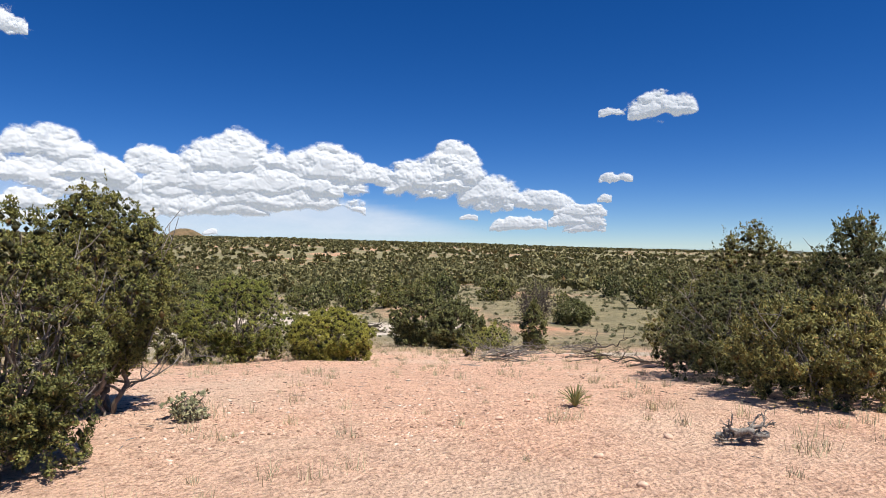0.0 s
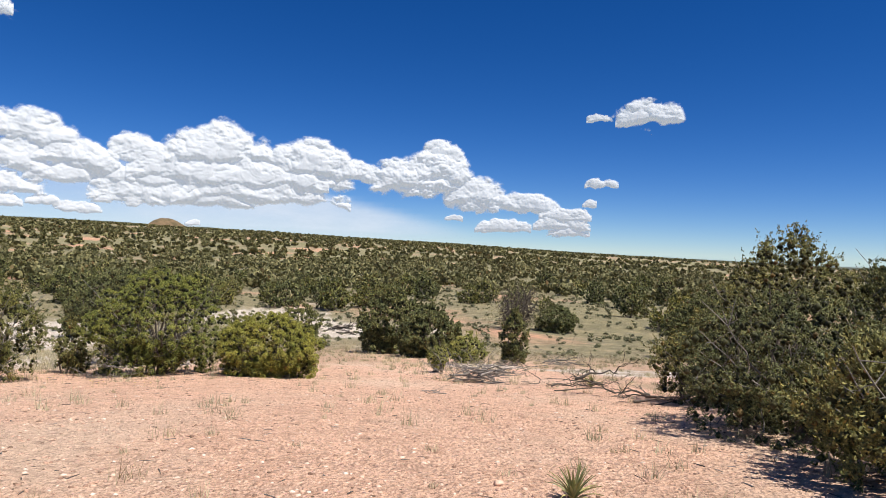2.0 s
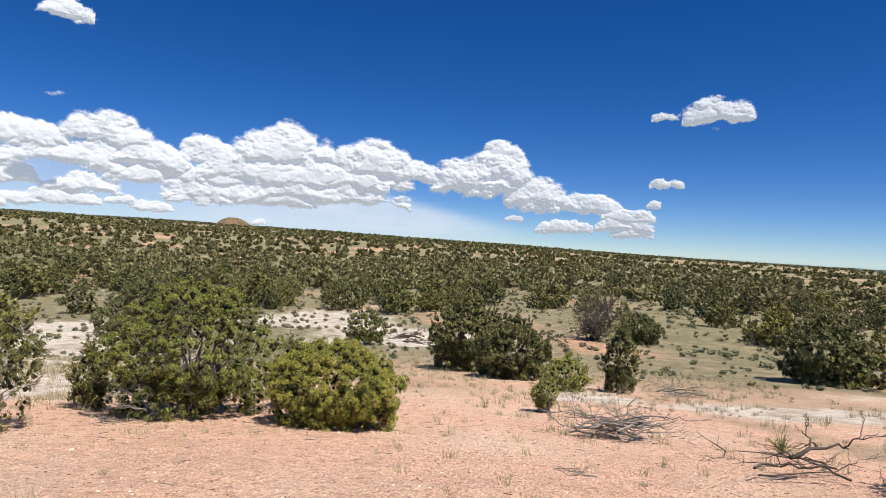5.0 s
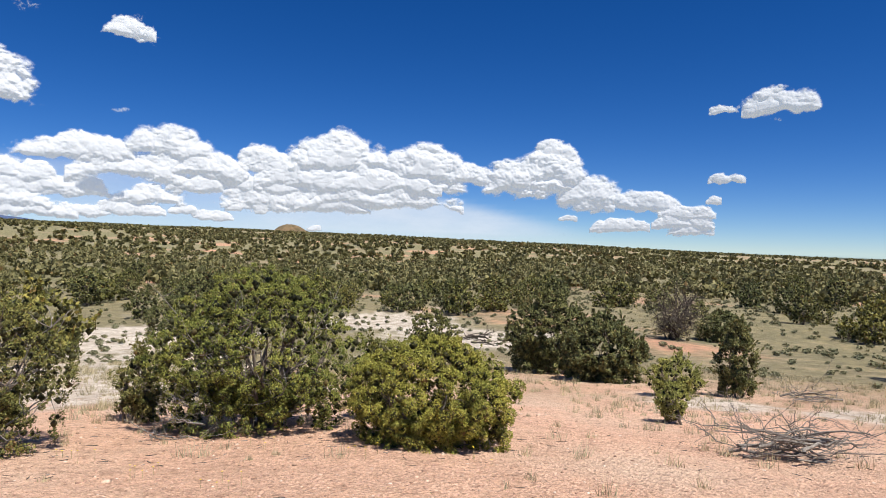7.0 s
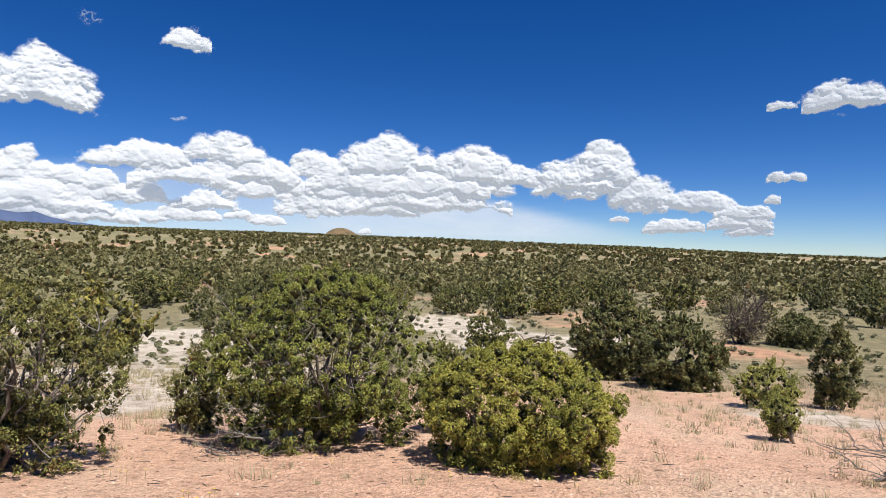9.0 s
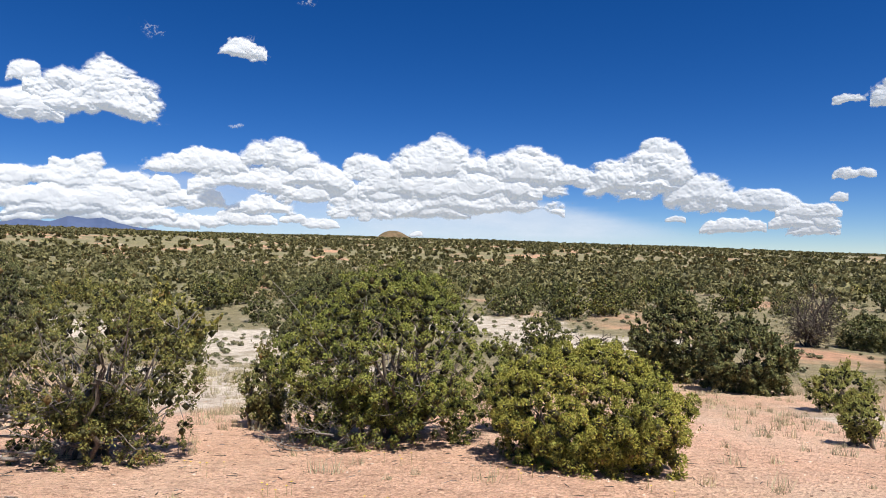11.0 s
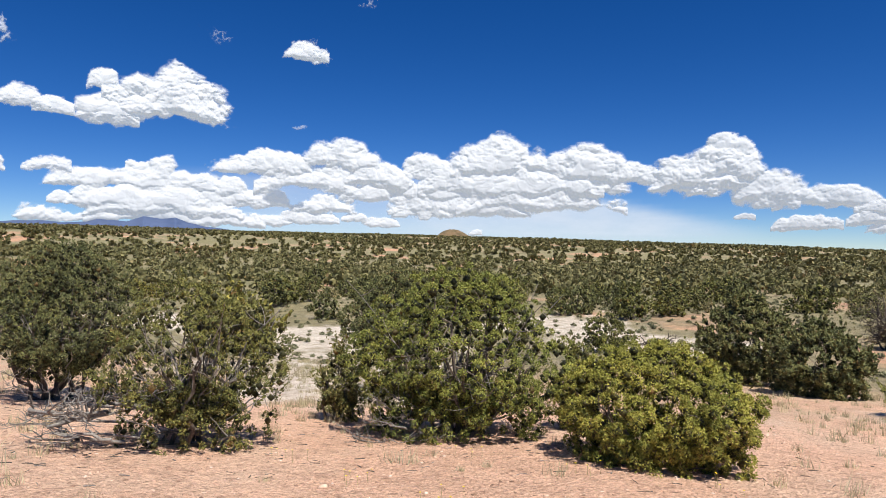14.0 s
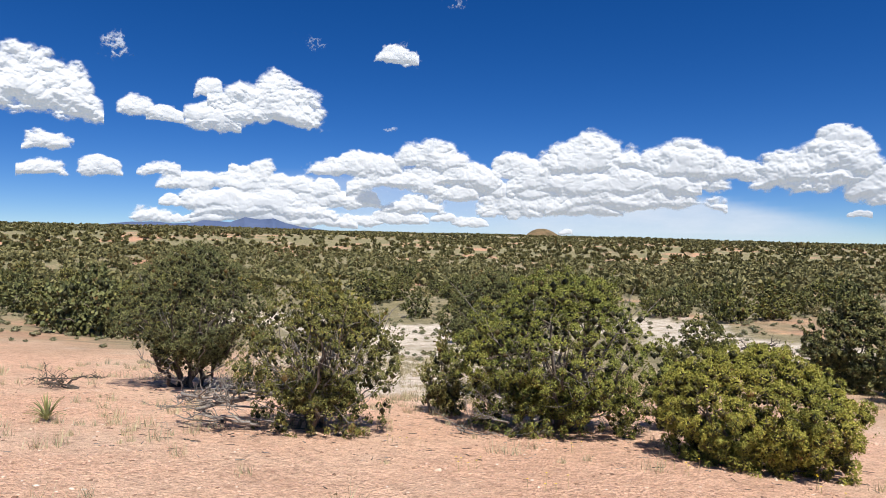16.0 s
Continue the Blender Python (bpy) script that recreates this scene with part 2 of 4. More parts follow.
def skyline(az):
    return np.interp(az, [-180, -100, -64, -50, -38, -22, -14, 2, 14, 32, 60, 180], [0.8, 0.8, 0.9, 0.95, 0.72, 0.55, 0.42, 0.05, -0.28, -0.6, -0.65, 0.8])


def ground_z(x, y):
    """The lie of the land: a level crest, a slope down to a shallow valley, and a long rise to the skyline."""
    x, y = np.asarray(x, float), np.asarray(y, float)
    u = np.maximum(y - 6.0, 0)
    z = 1.58 - 0.135 * (u - 1.5 * (1 - np.exp(-u / 1.5)))
    z = np.where(z > -1.5, z, -3.0 + 1.5 * np.exp((np.minimum(z, -1.5) + 1.5) / 1.5))
    z = z + 0.05 * np.minimum(x + 3, 0) * np.exp(-np.abs(x) / 40)
    r = np.hypot(x + 1, y - 6)
    az = np.degrees(np.arctan2(x + 1, y - 6))
    ahead = smooth(100, 70, np.abs(az))
    z = z * ahead + (1 - ahead) * (1.58 - 0.0 * r)
    z = z - 1.2 * smooth(60, 130, r) * ahead
    rim = 2.9 + 950 * np.tan(np.radians(skyline(az)))
    rise = smooth(150, 950, r) ** 0.85
    z = z * (1 - rise) + rim * rise
    z = z + ripple(x, y, 0.030, 3) * 1.5 * smooth(60, 200, r) * (1 - 0.6 * smooth(500, 900, r)) + ripple(x, y, 0.012, 4) * 2.6 * smooth(160, 400, r) * (1 - smooth(600, 940, r))
    knoll = np.exp(-((az + 13) / 7.0) ** 2 - ((r - 420) / 90) ** 2)
    z = z + 5.0 * knoll
    z = z - 60 * smooth(1000, 2600, r)
    z = z + ripple(x, y, 0.25, 5) * 0.22 * smooth(18, 40, r)
    return z + ripple(x, y, 1.1, 6) * 0.03 * smooth(3, 8, r) + ripple(x, y, 5.5, 7) * 0.002


def gz(x, y):
    return float(ground_z(x, y))


WHITE = [(-4.5, 45, 5.5, 7), (-13, 56, 6, 9), (-8.5, 50, 4, 5), (-24, 42, 7, 9), (-17, 33, 4, 6), (-13, 27, 4.5, 8), (-9.6, 19.8, 2.8, 4.5), (5.5, 20.5, 3.2, 1.4),
         (9.5, 22, 3.5, 1.2), (2.4, 21.3, 1.6, 1.6), (-7.5, 19.5, 2.4, 3.0), (18, 27, 6, 2), (-42, 44, 9, 8)]


def layers(x, y):
    """How much pale sandstone and how much grassland the ground shows."""
    w = 0
    for cx, cy, a, b in WHITE:
        w = np.maximum(w, np.exp(-((x - cx) / a) ** 2 - ((y - cy) / b) ** 2))
    w = smooth(0.3, 0.68, w + 0.24 * ripple(x, y, 0.7, 11) + 0.2 * ripple(x, y, 2.7, 12)) * 0.92
    r = np.hypot(x + 1, y - 6)
    g = smooth(10, 34, r + 4 * ripple(x, y, 0.5, 13)) * 0.92
    g = np.maximum(g * smooth(-10, 30, y), smooth(60, 120, r) * 0.97)
    g = np.maximum(g, 0.5 * smooth(0.1, 0.8, ripple(x, y, 0.8, 14)) * smooth(1.5, 4.5, x))
    return w, g


def build_ground():
    view = np.radians(np.linspace(-78, 58, 430))
    back = np.radians(np.linspace(58, 282, 90))[1:-1]
    az = np.concatenate([view, back])
    rr = np.concatenate([[0.25], np.geomspace(0.6, 4600, 270)])
    x = -1 + rr[:, None] * np.sin(az)[None]
    y = 6 + rr[:, None] * np.cos(az)[None]
    z = ground_z(x, y)
    v = np.stack([x, y, z], -1).reshape(-1, 3)
    n, m = len(rr), len(az)
    i, j = np.meshgrid(np.arange(n - 1), np.arange(m), indexing="ij")
    q = np.stack([i * m + j, (i + 1) * m + j, (i + 1) * m + (j + 1) % m, i * m + (j + 1) % m], -1).reshape(-1, 4)[:, ::-1]
    mid = np.array([[-1, 6, gz(-1, 6)]])
    k = len(v)
    v = np.concatenate([v, mid])
    q = np.concatenate([q, np.stack([np.full(m // 2, k), np.arange(0, m - 1, 2)[: m // 2], np.arange(1, m, 2)[: m // 2], (np.arange(2, m + 1, 2) % m)[: m // 2]], 1)[:, ::-1]])
    me = mesh_of("ground", v, q, SOIL, True)
    w, g = layers(v[:, 0], v[:, 1])
    a = me.attributes.new("layers", "FLOAT_COLOR", "POINT")
    a.data.foreach_set("color", np.stack([w, g, np.zeros_like(w), np.ones_like(w)], 1).astype(np.float32).ravel())
    tagged(new("ground", me), "pink gravelly desert earth with pale sandstone and dry grass", "ground", kind="structure")


build_ground()


# ---- trees and bushes ----
def crown_mesh(rng, w, h, lump, per, size, mat, low=0.04, peak=0.6, rough=0.2, cones=0, slim=0.22, fill=1.0, depth=None, shoots=0, cores=True):
    """A crown of many clumps of sprigs on an uneven, lobed outline, with gaps."""
    r = w * 0.465
    d = (depth or w) * 0.465
    h = h * 0.95
    area = 4 * math.pi * (((r * d) ** 1.6 + 2 * (r * h / 2) ** 1.6) / 3) ** (1 / 1.6)
    n = int(fill * 1.1 * area / (lump * lump * 2.2))
    u = rng.normal(size=(n, 3))
    u /= np.linalg.norm(u, axis=1)[:, None]
    lob = rng.normal(size=(70 + 2 * cones, 3))
    lob[:, 2] = np.abs(lob[:, 2]) * 0.8
    lob /= np.linalg.norm(lob, axis=1)[:, None]
    near = np.max(u @ lob.T, axis=1)
    out = 1 - rough + rough * 1.4 * smooth(0.90, 0.985, near)
    shell = rng.uniform(0, 1, n) ** 0.42
    rad = out * (0.45 + 0.55 * shell)
    z = u[:, 2] * rad
    wide = np.where(z < 0, 1.0 - 0.12 * np.abs(z), 1 - (1 - peak) * np.clip(z, 0, 1) ** 1.5)
    ring = np.hypot(u[:, 0], u[:, 1]) + 1e-6
    wide = wide * np.where(u[:, 2] < 0, ring ** (0.5 - 1), 1.0)
    c = np.stack([u[:, 0] * rad * r * wide, u[:, 1] * rad * d * wide, (low + (1 - low) * (0.42 + 0.58 * z)) * h], 1)
    c[:, 2] = np.maximum(c[:, 2], (low * 0.8 + 0.04) * h * rng.uniform(0.5, 1.8, n))
    if low < 0.1:
        skirt = rng.uniform(0, 1, n) < 0.16
        way = rng.uniform(0, 2 * math.pi, n)
        far = rng.uniform(0.6, 0.95, n)
        c = np.where(skirt[:, None], np.stack([np.cos(way) * r * far, np.sin(way) * d * far, h * rng.uniform(0.03, 0.3, n)], 1), c)
    spread = np.array([1, 1, 1.15]) * lump
    a = rng.normal(size=(n, per, 3))
    a /= np.linalg.norm(a, axis=2)[:, :, None]
    heart = np.array([0, 0, 0.3 * h])
    way_out = (c - heart) / (np.linalg.norm(c - heart, axis=1)[:, None] + 1e-9)
    a = a + 0.55 * way_out[:, None] + np.array([0, 0, 0.45])
    a /= np.linalg.norm(a, axis=2)[:, :, None]
    ball = lump * rng.uniform(0.5, 1.2, (n, 1, 1))
    pts = c[:, None] + a * ball * rng.uniform(0.45, 1, (n, per, 1)) ** 0.5 * (spread / lump)
    ax = a * 0.35 + way_out[:, None] * 0.2 + np.array([0, 0, 0.3]) + rng.normal(0, 0.75, a.shape)
    face = (a + 0.3 * way_out[:, None] + np.array([0, 0, 0.25])).reshape(-1, 3)
    pts, ax = pts.reshape(-1, 3), ax.reshape(-1, 3)
    if shoots:
        outer = np.nonzero((shell > 0.75) & (c[:, 2] > 0.2 * h))[0]
        pick = outer[rng.randint(len(outer), size=shoots)]
        way = way_out[pick] * [0.8, 0.8, 0.5] + [0, 0, 0.75] + rng.normal(0, 0.25, (shoots, 3))
        way /= np.linalg.norm(way, axis=1)[:, None]
        s = rng.uniform(0, 1, (shoots, 22, 1))
        long = lump * rng.uniform(1.6, 3.6, (shoots, 1, 1))
        sp = c[pick][:, None] + way[:, None] * s * long + rng.normal(0, 0.3 * lump, (shoots, 22, 3)) * (1.15 - s)
        sx = way[:, None] + rng.normal(0, 0.5, (shoots, 22, 3))
        pts, ax = np.concatenate([pts, sp.reshape(-1, 3)]), np.concatenate([ax, sx.reshape(-1, 3)])
        face = np.concatenate([face, rng.normal(size=(shoots * 22, 3))])
    v, f = sprigs(rng, pts, ax, size, slim, face)
    # solid dark cores put the shade of the gaps into the clumps' shape
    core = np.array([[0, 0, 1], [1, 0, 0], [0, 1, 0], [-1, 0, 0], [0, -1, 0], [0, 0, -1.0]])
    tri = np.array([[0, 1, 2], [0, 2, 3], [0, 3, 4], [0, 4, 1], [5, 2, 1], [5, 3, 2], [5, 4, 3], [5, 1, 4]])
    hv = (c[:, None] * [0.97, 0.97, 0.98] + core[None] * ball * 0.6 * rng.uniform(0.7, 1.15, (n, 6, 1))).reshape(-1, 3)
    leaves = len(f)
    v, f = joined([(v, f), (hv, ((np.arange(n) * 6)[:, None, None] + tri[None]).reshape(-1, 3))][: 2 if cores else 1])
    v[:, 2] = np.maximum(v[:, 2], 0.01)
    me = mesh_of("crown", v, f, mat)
    me.materials.append(SHADED_NEEDLES)
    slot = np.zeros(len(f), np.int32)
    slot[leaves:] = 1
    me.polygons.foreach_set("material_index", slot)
    return me, c


def limb_meshes(rng, targets, base_r, mat, mains=6, twigs=40, spread=0.12, sides=6):
    """Crooked limbs that fork near the ground, each with its thin twigs towards the crown."""
    pick = targets[rng.permutation(len(targets))]
    few = pick[: 4 * mains]
    order = few[np.argsort(-few[:, 2] - 0.6 * np.hypot(few[:, 0], few[:, 1]))]
    made = []
    for k in range(mains):
        end = order[k % len(order)] * 0.93
        start = np.array([rng.normal(0, spread), rng.normal(0, spread), -0.06])
        n = 11
        p = crooked(rng, start, end, n, 0.035 * np.linalg.norm(end))
        p[:, 2] = np.maximum(p[:, 2], -0.06)
        r = base_r * rng.uniform(0.5, 1.0) * np.linspace(1, 0.16, n)
        pieces = [tube(p, r, sides)]
        for _ in range(max(1, twigs // mains)):
            i = rng.randint(2, n - 1)
            gap = np.linalg.norm(targets - p[i], axis=1)
            near = np.argsort(gap)[: max(8, len(gap) // 7)]
            tip = targets[near[rng.randint(len(near))]]
            q = crooked(rng, p[i], tip, 6, 0.03 * np.linalg.norm(tip - p[i]) + 0.004)
            pieces.append(tube(q, np.linspace(r[i] * 0.6, max(0.004, r[i] * 0.12), 6), max(4, sides - 1)))
        made.append(joined(pieces))
    return made


def bush(name, x, y, w, h, seed, mat, label, category="bush", lump=0.08, per=40, size=0.04, mains=7, twigs=50, base=0.05, group="", dead=0, bark=BARK, **shape):
    """A juniper, pinyon or shrub with its limbs, crown and any bare dead twigs."""
    rng = np.random.RandomState(seed)
    t = thing(name, x, y, gz(x, y) - 0.01, label, category, group)
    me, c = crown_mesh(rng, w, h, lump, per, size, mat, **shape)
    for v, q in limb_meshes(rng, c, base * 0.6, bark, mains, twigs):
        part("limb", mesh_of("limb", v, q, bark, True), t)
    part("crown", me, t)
    if dead:
        for k in range(dead):
            a = rng.uniform(0, 2 * math.pi)
            e = np.array([math.cos(a) * w * 0.5, math.sin(a) * w * 0.5, h * rng.uniform(0.15, 0.95)]) * rng.uniform(0.75, 1.08)
            s = e * np.array([0.25, 0.25, 0.35])
            p = crooked(rng, s, e, 7, 0.03)
            pieces = [tube(p, np.linspace(0.013, 0.003, 7), 4)]
            for j in range(5):
                i = rng.randint(2, 6)
                pieces.append(tube(crooked(rng, p[i], p[i] + rng.normal(0, 0.13, 3) + [0, 0, 0.08], 4, 0.015), np.linspace(0.006, 0.002, 4), 4))
            v, q = joined(pieces)
            part("dead_twig", mesh_of("dead_twig", v, q, DEAD, True), t, "bare grey twig")
    return t


bush("juniper_bush", -2.45, 14.65, 1.95, 1.2, 1, JUNIPER, "dense rounded yellow-green juniper bush on pink gravel", lump=0.07, per=110, size=0.022, slim=0.28, peak=0.8, rough=0.24, fill=1.5, depth=1.7, shoots=50, low=0.0)
bush("juniper_bush", -4.8, 15.35, 2.65, 1.98, 2, JUNIPER, "large spreading yellow-green juniper with bare grey limbs showing", lump=0.078, per=75, size=0.027, slim=0.27, peak=0.8, rough=0.42, mains=16, twigs=130, base=0.07, dead=26, fill=1.05, depth=2.2, shoots=110, low=0.0)
bush("juniper_bush", -3.55, 16.4, 0.75, 1.15, 3, OLIVE, "thin olive juniper shrub growing between two larger bushes", per=26, fill=0.7, dead=5, peak=0.5, shoots=70)
bush("pinyon_tree", -7.3, 18.9, 2.2, 2.35, 4, DARK, "dark green pinyon on a leaning trunk behind a juniper", "tree", low=0.3, rough=0.35, mains=8, base=0.07, fill=0.75, shoots=70)
bush("juniper_bush", -6.75, 13.15, 1.75, 1.62, 5, OLIVE, "upright olive-green juniper with many bare grey twigs", rough=0.42, mains=14, twigs=90, dead=34, fill=0.9, peak=0.75, cones=8, shoots=150, lump=0.07, per=50, size=0.027, slim=0.26)
bush("pinyon_tree", -11.2, 15.1, 2.5, 2.42, 6, DARK, "dark pinyon pine with a short black trunk on open gravel", "tree", low=0.1, rough=0.36, mains=11, twigs=80, base=0.085, fill=1.0, dead=14, bark=DEAD_DARK, peak=0.7, shoots=140, size=0.032)
bush("juniper_sapling", -6.55, 15.6, 0.7, 1.0, 7, DARK, "small dark green juniper sapling on gravel", fill=1.05, rough=0.35, peak=0.45, shoots=70)
bush("juniper_bush", -0.95, 30.0, 3.1, 2.75, 8, DARK, "broad dark green juniper at the foot of the slope", lump=0.11, per=30, size=0.1, fill=1.0, rough=0.22, shoots=70)
bush("juniper_bush", 0.55, 27.0, 2.5, 1.95, 9, DARK, "rounded dark green juniper beside a taller one", lump=0.11, per=30, size=0.1, fill=1.0, rough=0.18, shoots=70)
bush("yellow_shrub", 1.7, 22.9, 1.2, 0.9, 10, BRIGHT, "low bright yellow-green shrub on the slope", per=36, size=0.045, rough=0.35, fill=1.0, shoots=90)
bush("yellow_shrub", 0.72, 18.0, 0.5, 0.62, 11, BRIGHT, "small upright yellow-green shrub on bare gravel", lump=0.05, per=40, size=0.028, rough=0.3, peak=0.8, shoots=60, low=0.1)
bush("juniper_sapling", 3.3, 23.8, 0.9, 1.85, 12, DARK, "slim dark juniper sapling with ragged branches", rough=0.45, peak=0.35, fill=1.05, lump=0.09, size=0.07, shoots=70)
bush("juniper_bush", 5.35, 11.3, 2.4, 2.55, 13, DARK, "big dark olive juniper with bare limbs at the crest", rough=0.34, mains=14, twigs=110, dead=22, fill=0.8, base=0.06, peak=0.4, shoots=180, size=0.032)
bush("juniper_bush", 4.15, 7.15, 1.9, 1.15, 23, DARK, "low olive juniper sprawling over dry grass", rough=0.32, mains=10, twigs=70, dead=14, fill=1.05, shoots=180, peak=0.75)
bush("juniper_bush", 4.2, 9.2, 2.4, 1.5, 14, DARK, "sprawling dark olive juniper touching the gravel", rough=0.32, mains=14, twigs=110, dead=20, fill=1.05, base=0.06, peak=0.7, shoots=140, size=0.03)
bush("juniper_bush", 4.75, 12.2, 1.9, 1.3, 24, DARK, "low dark juniper with bare limbs behind a sprawling one", rough=0.36, mains=12, twigs=90, dead=16, fill=0.95, peak=0.7, shoots=120, size=0.032)
bush("juniper_tree", 6.75, 10.6, 1.9, 2.55, 15, DARK, "tall dark juniper rising behind sprawling bushes", "tree", rough=0.36, mains=12, twigs=90, dead=14, fill=1.05, base=0.07, peak=0.5, shoots=240)
bush("juniper_tree", -3.3, 6.3, 1.5, 2.2, 16, OLIVE, "tall olive juniper with rust-brown dead sprays", "tree", lump=0.06, per=48, size=0.026, slim=0.26, low=0.14, rough=0.3, mains=13, twigs=120, dead=26, fill=1.25, base=0.05, peak=0.8, cones=6, shoots=120)
bush("juniper_tree", -3.05, 4.6, 1.25, 1.85, 17, OLIVE, "upright olive juniper with bare grey stems", "tree", lump=0.055, per=45, size=0.024, slim=0.26, low=0.0, rough=0.36, mains=13, twigs=110, dead=30, fill=1.2, base=0.045, peak=0.7, cones=6, shoots=120)
bush("juniper_bush", 13.6, 33.8, 3.6, 3.1, 18, DARK, "dense dark juniper on the grassy flat", lump=0.13, per=30, size=0.12, rough=0.25)
bush("juniper_bush", 10.3, 51.8, 3.4, 2.0, 19, DARK, "low dark juniper beside a bare grey tree", lump=0.15, per=24, size=0.16)
bush("grey_bare_tree", 6.9, 49.5, 5.2, 4.2, 20, SAGE, "leafless grey-brown tree on the valley floor", "tree", lump=0.16, per=3, size=0.1, mains=26, twigs=520, base=0.15, fill=0.6, bark=DEAD_DARK, cores=False)
bush("sage_shrub", -6.9, 41.8, 2.6, 2.0, 21, OLIVE, "loose grey-green shrub at the edge of white sandstone", lump=0.13, per=22, size=0.1, fill=0.7, rough=0.35)
bush("sage_shrub", -2.35, 6.05, 0.42, 0.26, 22, SAGE, "low dry grey-green scrub on gravel", per=16, size=0.05, fill=0.6, rough=0.4, lump=0.06, cores=False)


# ---- dead wood ----
def dead_branch(rng, length, thick, forks, lift=0.25):
    """One fallen, forked, crooked branch lying along x."""
    pieces = []

    def grow(start, way, size, r, depth):
        n = 8
        end = start + way * size
        p = crooked(rng, start, end, n, 0.035 * size + 0.004)
        p[:, 2] = np.maximum(p[:, 2], r)
        pieces.append(tube(p, np.linspace(r, r * 0.25, n), 6 if depth == 0 else 4))
        if depth < 3:
            for _ in range(forks if depth < 2 else 2):
                i = rng.randint(2, n)
                w = way + rng.normal(0, 0.7, 3) + [0, 0, lift * rng.uniform(-0.5, 1.2)]
                w /= np.linalg.norm(w)
                grow(p[i % n], w, size * rng.uniform(0.3, 0.6), r * 0.5, depth + 1)

    grow(np.array([-length / 2, 0, thick]), np.array([1.0, 0, 0.05]), length, thick, 0)
    v, q = joined(pieces)
    v[:, 2] = np.maximum(v[:, 2], 0.0)
    return v, q


def brush_pile(name, x, y, w, h, seed, count, label, mat=DEAD, thick=0.022):
    """A heap of fallen branches, each a part of its own."""
    rng = np.random.RandomState(seed)
    t = thing(name, x, y, gz(x, y) - 0.02, label, "dead wood")
    for k in range(count):
        v, q = dead_branch(rng, w * rng.uniform(0.45, 0.95), thick * rng.uniform(0.5, 1.2), 3)
        a, b = rng.uniform(-0.7, 0.7) + (math.pi if k % 2 else 0), rng.uniform(-0.12, 0.2)
        m = np.array((Matrix.Rotation(a, 3, "Z") @ Matrix.Rotation(-b, 3, "Y")))
        off = np.array([rng.normal(0, w * 0.14), rng.normal(0, w * 0.13), rng.uniform(0, h * 0.55)])
        v = v @ m.T + off
        gx = ground_z(x + v[:, 0], y + v[:, 1]) - gz(x, y)
        v[:, 2] = np.maximum(v[:, 2] + gx * 0.8, gx + 0.015)
        part("branch", mesh_of("branch", v, q, mat, True), t)
    return t


brush_pile("brush_pile", 1.5, 15.4, 1.35, 0.55, 31, 20, "heap of bleached grey dead juniper branches on gravel")
brush_pile("brush_pile", 4.7, 23.6, 1.5, 0.35, 32, 7, "low heap of grey fallen branches on pale sand")
brush_pile("brush_pile", -12.0, 13.3, 0.95, 0.3, 33, 8, "low dark heap of dead branches on gravel", DEAD_DARK)
brush_pile("brush_pile", -7.35, 12.35, 1.15, 0.75, 34, 14, "tangle of grey dead limbs beside an olive juniper", DEAD, 0.026)
brush_pile("brush_pile", -5.3, 14.3, 0.8, 0.4, 39, 5, "few bare grey branches under a juniper", DEAD, 0.014)
brush_pile("fallen_branch", 2.9, 12.9, 1.3, 0.5, 35, 6, "forked dark fallen branch with upright twigs", DEAD_DARK, 0.022)
brush_pile("fallen_branch", 3.6, 11.6, 1.0, 0.35, 36, 5, "dark dead branch lying under a juniper", DEAD_DARK, 0.02)
brush_pile("dead_stump", 2.45, 5.35, 0.36, 0.26, 37, 6, "weathered grey broken juniper stump on gravel", DEAD, 0.035)
brush_pile("dead_shrub", -4.4, 39.8, 1.5, 1.1, 38, 8, "dark bare dead shrub on white sandstone", DEAD_DARK, 0.05)
brush_pile("fallen_branch", 0.55, 12.6, 0.6, 0.1, 40, 2, "small bleached stick lying on gravel", DEAD, 0.013)


# ---- grass, yucca, flowers and stones ----
def yucca(x, y, seed, h, label):
    rng = np.random.RandomState(seed)
    t = thing("yucca", x, y, gz(x, y) - 0.01, label, "plant", "yucca plants")
    for k in range(46):
        a, tilt = rng.uniform(0, 2 * math.pi), rng.uniform(0.1, 1.15)
        s = np.linspace(0, 1, 5)
        lean = tilt * (0.7 + 0.5 * s)
        rad = h * s * np.sin(lean) * 0.9
        z = h * s * np.cos(lean) * rng.uniform(0.8, 1.1) + 0.01
        w = 0.011 * np.array([0.9, 1.0, 0.8, 0.5, 0.05])
        d, e = np.array([math.cos(a), math.sin(a)]), np.array([-math.sin(a), math.cos(a)])
        mid = np.stack([d[0] * rad, d[1] * rad, z], 1)
        left = mid + np.stack([e[0] * w, e[1] * w, 0 * w], 1)
        right = mid - np.stack([e[0] * w, e[1] * w, 0 * w], 1)
        low = mid - np.array([0, 0, 0.005])
        v = np.concatenate([left, low, right])
        q = [(i, i + 1, i + 6, i + 5) for i in range(4)] + [(i + 5, i + 6, i + 11, i + 10) for i in range(4)]
        part("leaf", mesh_of("leaf", v, q, BLADE, True), t)


yucca(1.34, 6.62, 51, 0.25, "spiky pale green yucca clump on gravel")
yucca(-9.3, 11.6, 52, 0.3, "straw-tipped yucca clump on open gravel")
yucca(3.5, 14.6, 53, 0.3, "small yucca near fallen dark branches")


